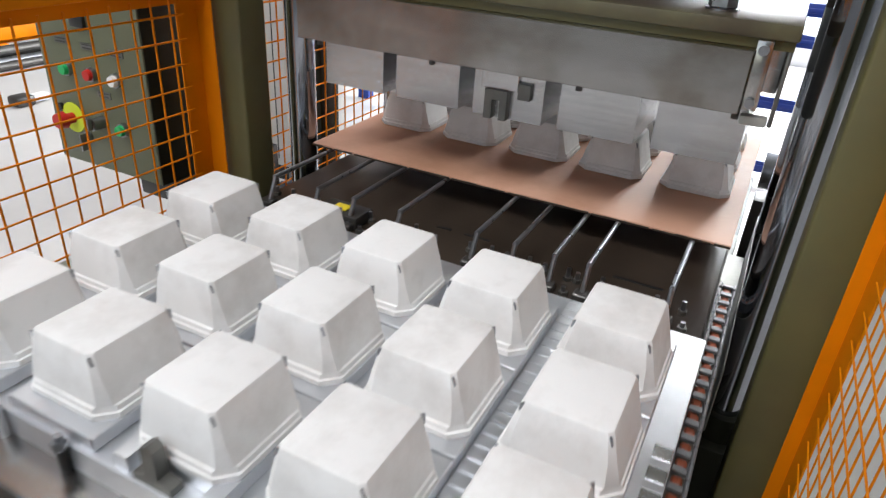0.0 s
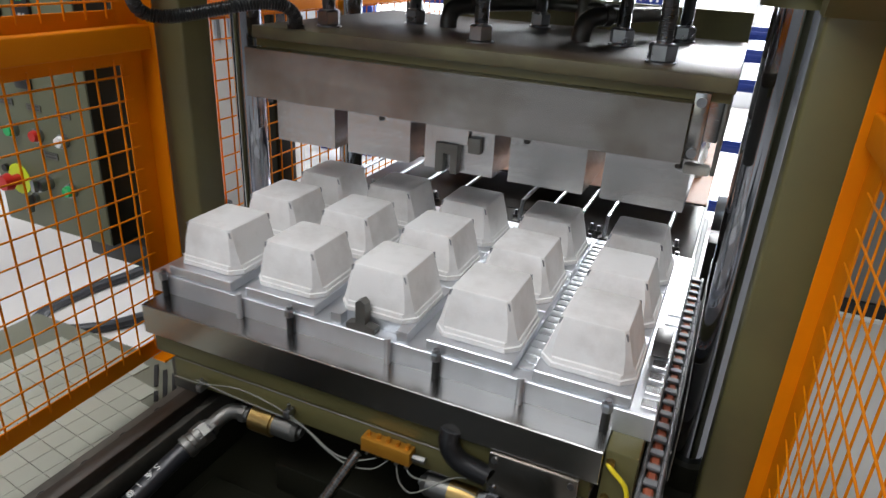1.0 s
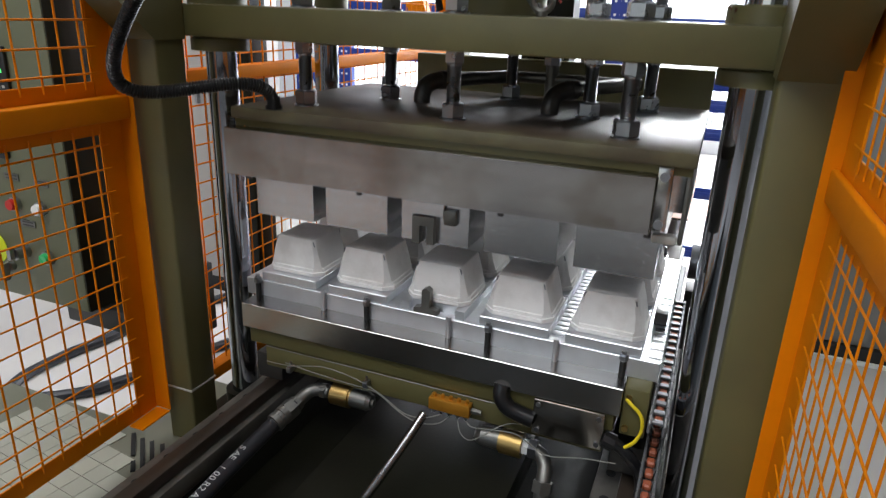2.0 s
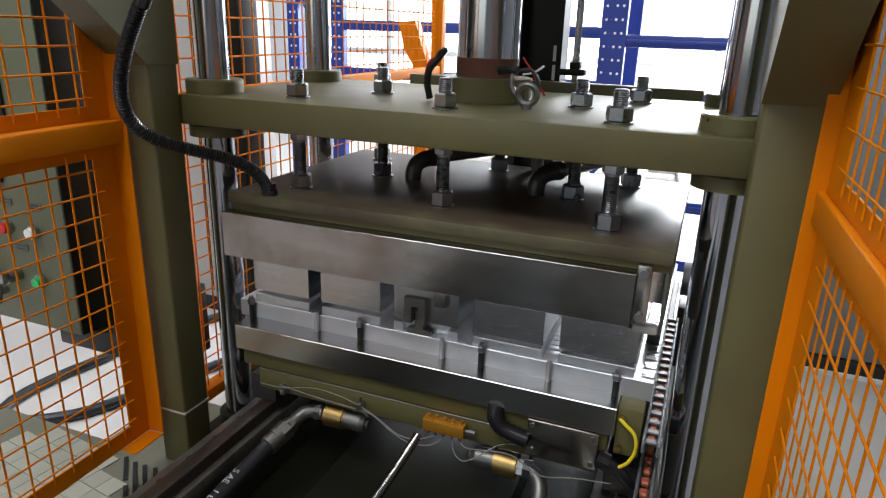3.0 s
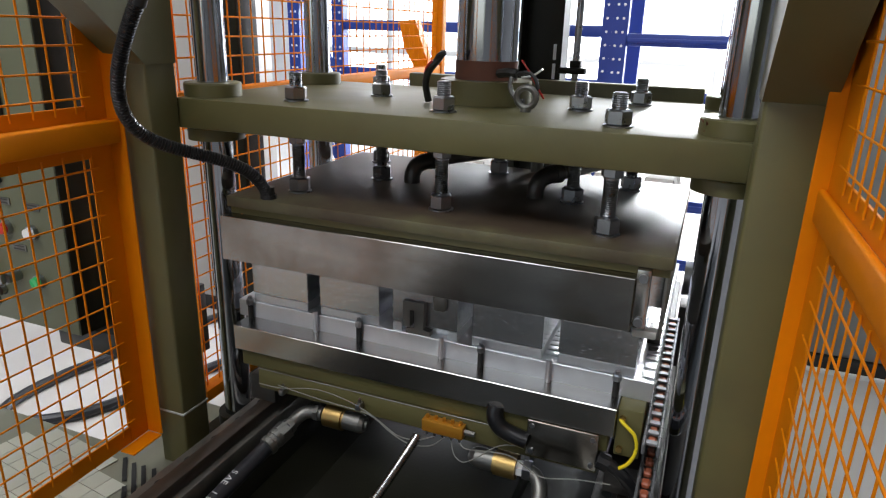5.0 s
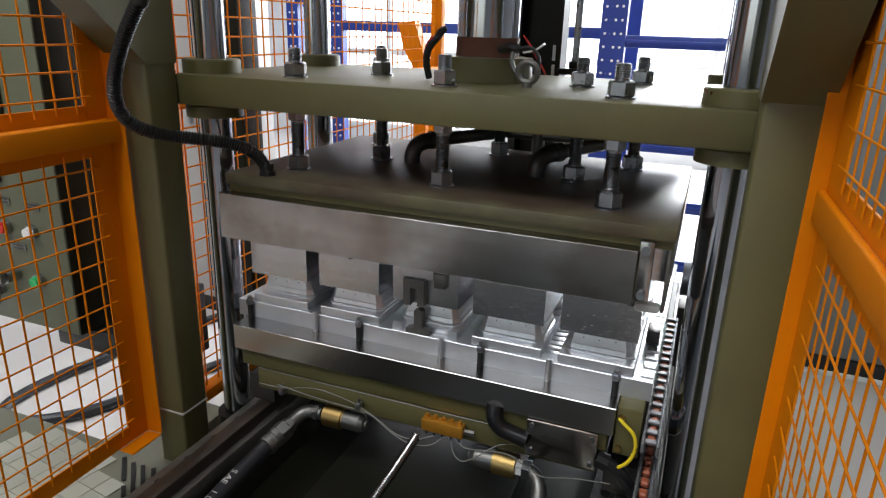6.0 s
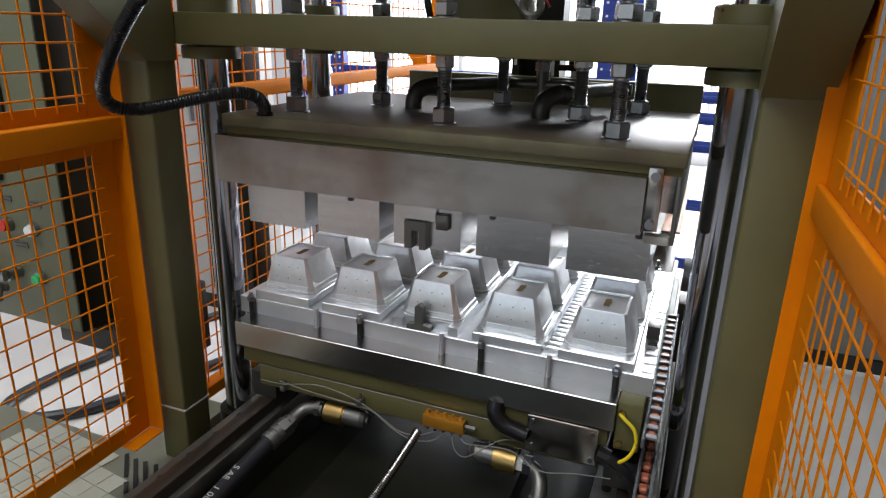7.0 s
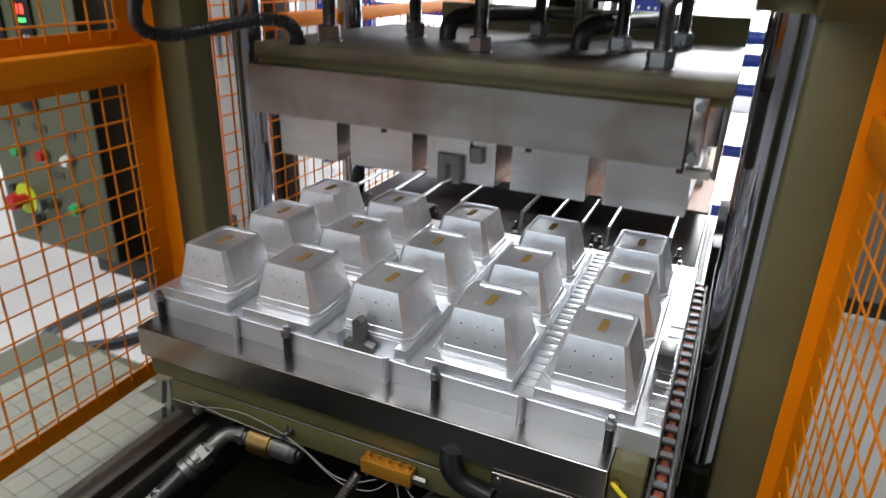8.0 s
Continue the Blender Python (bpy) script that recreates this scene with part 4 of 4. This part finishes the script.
    wires = ([(-0.36, -0.004, 0.668), (-0.30, -0.004, 0.668), (-0.21, -0.004, 0.694), (-0.12, -0.006, 0.682), (-0.06, -0.008, 0.660), (-0.01, -0.012, 0.630), (0.035, -0.012, 0.632), (0.073, -0.004, 0.650)],
             [(-0.31, -0.004, 0.676), (-0.23, -0.004, 0.668), (-0.14, -0.004, 0.664), (-0.075, -0.006, 0.666), (-0.03, -0.010, 0.636), (0.02, -0.014, 0.618), (0.07, -0.012, 0.628), (0.091, -0.004, 0.650)],
             [(0.109, -0.004, 0.650), (0.117, -0.012, 0.622), (0.14, -0.016, 0.610), (0.17, -0.012, 0.632), (0.21, 0.0, 0.668), (0.262, 0.006, 0.672)],
             [(0.127, -0.004, 0.650), (0.14, -0.010, 0.640), (0.19, -0.006, 0.648), (0.235, -0.004, 0.652), (0.262, -0.002, 0.634), (0.30, -0.004, 0.615), (0.36, -0.002, 0.634), (0.43, 0.0, 0.640)])
    for pts in wires:
        dense = flow(pts)
        part("oil_line", tube(B(), dense, 0.0012, 6), OIL_LINE, root, "thin clear oil line")
    for x, z in ((-0.30, 0.661), (-0.105, 0.674)):
        part("line_clip", box(B(), x - 0.006, -0.010, z - 0.007, x + 0.006, 0.011, z + 0.007, 0.002), ZINC, root)
        part("clip_screw", bar(B(), (x + 0.001, 0.0, z + 0.007), (x + 0.001, 0.0, z + 0.018), 0.003, 8), DULL, root)
    pts = [(0.432, 0.006, 0.780), (0.442, 0.0, 0.774), (0.463, -0.003, 0.760), (0.469, -0.005, 0.730), (0.458, -0.008, 0.700), (0.440, -0.004, 0.682)]
    dense = flow(pts)
    part("earth_lead", tube(B(), dense, 0.0035, 8), YELLOW, root, "yellow earth lead")
    pts = [(0.198, 0.004, 0.750), (0.196, -0.004, 0.728), (0.214, -0.006, 0.704), (0.265, -0.003, 0.692)]
    dense = flow(pts)
    part("power_lead", tube(B(), dense, 0.017, 12), RUBBER, root, "black power lead")
    bm = B()
    tube(bm, flow([(0.400, 0.0, 0.690), (0.430, 0.0, 0.682), (0.458, 0.0, 0.660), (0.480, 0.01, 0.62), (0.482, 0.012, 0.56)]), 0.012, 10)
    bar(bm, (0.401, 0.0, 0.690), (0.422, 0.0, 0.684), 0.017, 10)
    part("power_lead", bm, RUBBER, root, "black power lead")
    # the tray behind, with rods
    part("tray_plate", box(B(), -0.440, 0.6655, 0.795, 0.472, 1.68, 0.812, 0.003), DARK_BROWN, root, "dark greasy tray plate")
    part("tray_edge", box(B(), -0.42, 0.6656, 0.8125, 0.465, 0.673, 0.820, 0.002), ZINC, root)
    for x in (-0.400, -0.290, -0.204, -0.099, 0.062, 0.137, 0.211, 0.272, 0.410):
        rod = part("support_rod", bar(B(), (x, 0.735, 0.868), (x, 1.66, 0.868), 0.0048, 10), ZINC, root)
        part("rod_foot", bar(B(), (x, 0.739, 0.868), (x, 0.712, 0.812), 0.0045, 10), ZINC, rod)
        part("rod_foot", bar(B(), (x, 1.65, 0.812), (x, 1.65, 0.868), 0.0045, 10), ZINC, rod)
        bm = B()
        box(bm, x - 0.013, 0.700, 0.812, x + 0.013, 0.726, 0.826, 0.002, 1)
        part("rod_clamp", bm, DARK_STEEL, rod, "blackened clamp block")
        for dx, dy, h in ((-0.022, 0.765, 0.020), (0.022, 0.765, 0.024), (0.030, 0.712, 0.016)):
            st = part("stud", bar(B(), (x + dx, dy, 0.812), (x + dx, dy, 0.812 + h), 0.0042, 8), ZINC, rod)
            part("nut", bar(B(), (x + dx, dy, 0.812), (x + dx, dy, 0.819), 0.0085, 6), DULL, st)
    part("sensor_block", box(B(), -0.285, 0.715, 0.812, -0.185, 0.775, 0.838, 0.004), DARK_STEEL, root)
    part("sensor_tag", box(B(), -0.252, 0.73, 0.8385, -0.220, 0.755, 0.842, 0.001), YELLOW, root, "yellow tag")
    for x0, x1 in ((0.0, 0.055), (0.30, 0.39), (-0.06, -0.03)):
        part("tray_slot", box(B(), x0, 0.820, 0.8115, x1, 0.827, 0.8135), BLACK, root)
    follow_slide(root)


def board_and_pots():
    bm = B()
    box(bm, -0.450, 0.930, 0.873, 0.476, 1.665, 0.878, 0.001, 1)
    board = solid("transfer_board", bm, BOARD, "brown fibre board on the tray rods carrying pots", "board")
    bm = B()
    rnd = random.Random(11)
    x = -0.449
    while x < 0.47:
        w = min(rnd.uniform(0.012, 0.045), 0.4755 - x)
        box(bm, x, 0.9285 - rnd.uniform(0, 0.0012), 0.8722, x + w, 0.9298, 0.8752 + rnd.uniform(0, 0.0016))
        x += w + rnd.choice((0.0, 0.0, 0.006))
    part("board_edge", bm, DARK_BROWN, board, "dark worn board edge")
    follow_slide(board)
    me = cup_mesh()
    chip = mesh_of("corner_notch", box(B(), -0.004, -0.0012, -0.008, 0.004, 0.0012, 0.008, 0.0005, 1), ZINC)
    rnd = random.Random(5)
    for cy in FORM_Y:
        for cx in BLOCK_X:
            ob = tagged(new("pulp_pot", me), "white moulded pulp pot upside down on its forming core", "pot", "wet pots on the lower mould")
            rows = [(t, pose(cx, cy + slide(t), CUP_Z)) for t in SLIDE_TIMES if t < 4] + [(t, pose(cx, cy, CUP_Z + lift(t))) for t in LIFT_TIMES if t > 4]
            MOVERS.append((ob, rows))
            add_notches(ob, chip)
    for j in range(3):
        for cx in BLOCK_X:
            ob = tagged(new("pulp_pot", me), "pressed pulp pot upside down on the brown board", "pot", "dry pots on the transfer board")
            dx, dy = rnd.uniform(-0.003, 0.003), rnd.uniform(-0.004, 0.004)
            MOVERS.append((ob, [(t, pose(cx + dx, 1.215 + 0.178 * j + dy + slide(t), 0.8785)) for t in SLIDE_TIMES]))
            add_notches(ob, chip)


def add_notches(pot, chip):
    """Small grey wire stubs that stand out at the upper corners."""
    for sx, sy, z in ((-1, -1, 0.072), (1, -1, 0.070), (1, 1, 0.072), (-1, 1, 0.071)):
        ob = part("corner_notch", chip, DARK_STEEL, pot, "small grey vent mark")
        ob.matrix_basis = pose(sx * 0.0483, sy * 0.0548, z + 0.003, 0, 0, 45 * sx * sy) @ pose(0, 0, 0, 14 * -sy, 0, 0) @ Matrix.Diagonal((0.60, 1.0, 0.72, 1))


def cable_chain():
    root = thing("cable_chain", "grey plastic energy chain with orange inner rollers", "cable chain")
    pitch, r, x, zt = 0.034, 0.045, 0.492, 0.752
    bm = B()
    for sx in (-1, 1):
        box(bm, sx * 0.013 - 0.003, -0.0165, -0.012, sx * 0.013 + 0.003, 0.0165, 0.010, 0.002, 1)
    box(bm, -0.0098, -0.0062, 0.003, 0.0098, 0.0062, 0.0085, 0.001, 1)
    link = mesh_of("link", bm, CHAIN)
    bm = B()
    box(bm, -0.0074, 0.0068, -0.008, 0.0074, 0.0268, 0.004, 0.003, 1)
    roll = mesh_of("roller", bm, ORANGE_PLASTIC)
    times = [round(0.1 * k, 1) for k in range(0, 19)] + [round(7.2 + 0.1 * k, 1) for k in range(9)]
    for i in range(43):
        ob = part("link", link, CHAIN, root)
        part("roller", roll, ORANGE_PLASTIC, ob, "orange roller")
        rows = []
        for t in times:
            s = slide(t)
            ya, yb, u = s - 0.012, 0.560 + s / 2, pitch * i
            up = yb - ya
            if u <= up:
                m = pose(x, ya + u, zt)
            elif u <= up + math.pi * r:
                f = (u - up) / r
                m = pose(x, yb + r * math.sin(f), zt - r + r * math.cos(f), -math.degrees(f))
            else:
                m = pose(x, yb - (u - up - math.pi * r), zt - 2 * r, -180)
            rows.append((t, m))
        MOVERS.append((ob, rows))
    tray = thing("chain_trough", "thin bright steel trough beside the energy chain", "trough")
    part("trough_wall", box(B(), 0.517, -0.12, 0.60, 0.520, 0.60, 0.735, 0.001), DULL, tray)
    part("trough_floor", box(B(), 0.476, -0.9, 0.600, 0.5165, 0.62, 0.603), DULL, tray)


def glyph(letter, size):
    """One letter of the built-in font as a mesh, lying in the x-y plane."""
    cu = bpy.data.curves.new("letter", "FONT")
    cu.body, cu.size, cu.align_x, cu.align_y, cu.extrude = letter, size, "CENTER", "CENTER", 0.0002
    ob = new("letter", cu)
    me = bpy.data.meshes.new_from_object(ob.evaluated_get(bpy.context.evaluated_depsgraph_get()))
    bpy.data.objects.remove(ob)
    bpy.data.curves.remove(cu)
    me.materials.clear()
    me.materials.append(INK)
    return me


def print_on(hose, text, first):
    """White letters along the top of a hose, one or two on each stiff piece."""
    bits = hose.children
    for k, letter in enumerate(text):
        if letter == " ":
            continue
        ob = part("letter", glyph(letter, 0.021), INK, bits[first + k // 2], "white printed letter")
        ob.matrix_basis = Matrix(((0, 1, 0, 0.0), (0, 0, 1, 0.0177), (1, 0, 0, 0.0085 * (1 if k % 2 else -1)), (0, 0, 0, 1)))


def lower_hoses():
    def left(t):
        s = slide(t)
        return [(-0.280, -0.018 + s, 0.582), (-0.300, -0.08 + s, 0.560), (-0.350, -0.24 + 0.7 * s, 0.49), (-0.345, -0.75 + 0.3 * s, 0.43)]
    hose = bendy("hydraulic_hose", "thick dark hydraulic hose running to the carriage", "hose", left, SLIDE_TIMES, 26, 0.0175, HOSE_GREY)
    shell = lathe(B(), 0, 0, [(0.0165, -0.020), (0.0225, -0.018), (0.0225, -0.006), (0.0205, -0.004), (0.0205, 0.004), (0.0225, 0.006), (0.0225, 0.018), (0.0185, 0.020)], 20)
    part("ferrule", mesh_of("ferrule", shell, DULL), DULL, hose.children[1], "crimped grey steel ferrule")
    part("ferrule_nut", bar(B(), (0, 0, -0.012), (0, 0, 0.010), 0.0235, 6), DULL, hose.children[0], "dull hex nut")
    print_on(hose, "SAE 100R2AT", 5)

    def mid(t):
        s = slide(t)
        return [(0.034, -0.004 + s, 0.640), (0.015, -0.06 + s, 0.595), (-0.05, -0.25 + 0.8 * s, 0.44), (-0.12, -0.60 + 0.3 * s, 0.42)]
    bendy("metal_conduit", "shiny corrugated metal conduit running to the carriage", "conduit", mid, SLIDE_TIMES, 26, 0.0105, CONDUIT, 0.0055)


# ---- control console ----
CONSOLE_D = 0.14


def console():
    root = thing("control_console", "olive control console with push buttons and emergency stop", "control panel")
    y = -0.05
    part("housing", box(B(), -1.232, y, 0.703, -0.853, y + CONSOLE_D, 1.62, 0.006, 2), CONSOLE, root)
    # thin plate over the side face, darker than the housing front
    part("side_door", box(B(), -0.8525, y + 0.002, 0.705, -0.849, y + CONSOLE_D - 0.004, 1.6, 0.001), OLIVE_DARK, root, "console side face in darker olive than the front")
    part("arm", box(B(), -0.985, y + 0.04, 0.640, -0.745, y + 0.20, 0.7025, 0.006), BLACK, root, "black support arm")
    part("arm_plate", box(B(), -0.765, y + 0.19, 0.56, -0.725, y + 0.30, 0.76, 0.004), BLACK, root, "black arm plate on the fence")

    def button(x, z, material, name="push_button", r=0.0125):
        b = part(name, bar(B(), (x, y - 0.001, z), (x, y - 0.012, z), 0.0175, 24), ZINC, root, "chrome bezel")
        part("cap", bar(B(), (x, y - 0.012, z), (x, y - 0.022, z), r + 0.002, 20, r), material, b)

    button(-1.130, 0.960, GREEN)
    button(-1.041, 0.959, RED)
    button(-0.953, 0.958, WHITE_PLASTIC)
    button(-0.957, 0.833, GREEN)
    bm = B()
    bar(bm, (-1.036, y - 0.001, 0.838), (-1.036, y - 0.035, 0.838), 0.016, 24)
    box(bm, -1.043, y - 0.05, 0.826, -1.029, y - 0.036, 0.856, 0.003)
    part("selector_switch", bm, ZINC, root, "chrome selector switch")
    e = part("stop_plate", bar(B(), (-1.148, y - 0.001, 0.829), (-1.148, y - 0.004, 0.829), 0.040, 32), LIME, root, "lime yellow stop plate")
    bm = B()
    bar(bm, (-1.148, y - 0.005, 0.829), (-1.148, y - 0.03, 0.829), 0.014, 20)
    bar(bm, (-1.148, y - 0.03, 0.829), (-1.148, y - 0.05, 0.829), 0.0225, 28, 0.019)
    part("stop_button", bm, RED, e, "red mushroom stop button")
    bm = B()
    bar(bm, (-1.100, y - 0.001, 0.787), (-1.100, y - 0.012, 0.787), 0.013, 18)
    box(bm, -1.103, y - 0.03, 0.752, -1.097, y - 0.0125, 0.798, 0.002)
    part("key_lock", bm, ZINC, root, "key in its lock")
    part("side_knob", bar(B(), (-1.19, y - 0.001, 0.852), (-1.19, y - 0.01, 0.852), 0.010, 12), BLACK, root)
    for x, z in ((-1.138, 1.03), (-1.041, 1.026), (-0.943, 1.022), (-1.012, 0.912)):
        lab = part("name_plate", box(B(), x - 0.024, y - 0.0025, z - 0.008, x + 0.024, y, z + 0.008), DULL, root, "small dull metal name plate")
        for k in (-1, 1):
            part("print_bar", box(B(), x - 0.018, y - 0.0032, z - 0.0015 + 0.004 * k, x + 0.018, y - 0.0025, z + 0.0015 + 0.004 * k), DARK_STEEL, lab)
    part("vent_grip", box(B(), -1.08, y - 0.012, 1.07, -1.03, y - 0.0005, 1.100, 0.004), BLACK, root)
    for x in (-1.115, -1.012):
        d = part("display", box(B(), x - 0.030, y - 0.010, 1.225, x + 0.030, y - 0.0005, 1.330, 0.004), BLACK, root, "black temperature controller")
        for k in range(2):
            part("digit", box(B(), x - 0.016 + 0.018 * k, y - 0.0112, 1.290, x - 0.004 + 0.018 * k, y - 0.0103, 1.310), DIGIT, d, "lit red digit")
        part("digit", box(B(), x - 0.016, y - 0.0112, 1.272, x + 0.016, y - 0.0103, 1.280), DIGIT_G, d, "lit green digits")
        for k in range(3):
            part("key", box(B(), x - 0.018 + 0.014 * k, y - 0.0112, 1.238, x - 0.010 + 0.014 * k, y - 0.0103, 1.244), LABEL, d)


def far_floor():
    """Low things that lie on the hall floor beyond the console."""
    bar_ = thing("floor_barrier", "low orange steel barrier on the far factory floor", "barrier")
    part("beam", box(B(), -5.36, 0.9, 0.10, -5.28, 3.5, 0.24, 0.01), ORANGE, bar_)
    for y in (1.0, 2.2, 3.4):
        part("foot", box(B(), -5.38, y - 0.05, 0.0, -5.26, y + 0.05, 0.0995, 0.004), ORANGE, bar_)
    stack = thing("pipe_bundle", "dark steel pipes lying bundled on the far floor", "pipes")
    for k, (x, z, r) in enumerate(((-5.02, 0.045, 0.045), (-4.92, 0.04, 0.04), (-4.97, 0.118, 0.04), (-4.83, 0.035, 0.035))):
        part("pipe", bar(B(), (x, 1.5, z), (x, 3.0, z), r, 14), ZINC if k == 1 else DARK_STEEL, stack)
    jack = thing("dark_tool", "small dark hand tool with a pale end on the floor", "tool")
    part("tool_body", box(B(), -4.0, 1.40, 0.0, -3.88, 1.53, 0.07, 0.02), DARK_STEEL, jack)
    part("tool_end", box(B(), -3.97, 1.5305, 0.01, -3.90, 1.64, 0.06, 0.015), PALE_BOARD, jack, "pale end piece")


def floor_cables():
    for pts in ([(-1.30, 2.2, 0.02), (-1.70, 1.30, 0.02), (-1.82, 0.90, 0.02), (-1.83, 0.76, 0.02), (-1.86, 0.64, 0.02), (-1.87, 0.51, 0.02), (-1.865, 0.40, 0.02), (-1.82, 0.30, 0.02), (-1.72, 0.29, 0.02), (-1.62, 0.36, 0.02), (-1.54, 0.44, 0.02), (-1.47, 0.60, 0.02), (-1.25, 1.2, 0.02)],):
        dense = [Vector(p).lerp(Vector(q), k / 6) for p, q in zip(pts, pts[1:]) for k in range(6)] + [Vector(pts[-1])]
        for _ in range(4):
            dense = [dense[0]] + [(a + b * 2 + c) / 4 for a, b, c in zip(dense, dense[1:], dense[2:])] + [dense[-1]]
        solid("floor_cable", tube(B(), dense, 0.022, 10), HOSE_GREY, "thick dark cable lying on the pale floor", "cable")


def motions():
    for ob, rows in MOVERS:
        walk(ob, rows)


hall()
surroundings()
press_frame()
fences()
crosshead()
upper_tool()
lower_tool()
board_and_pots()
cable_chain()
top_hose()
lower_hoses()
console()
far_floor()
floor_cables()
motions()
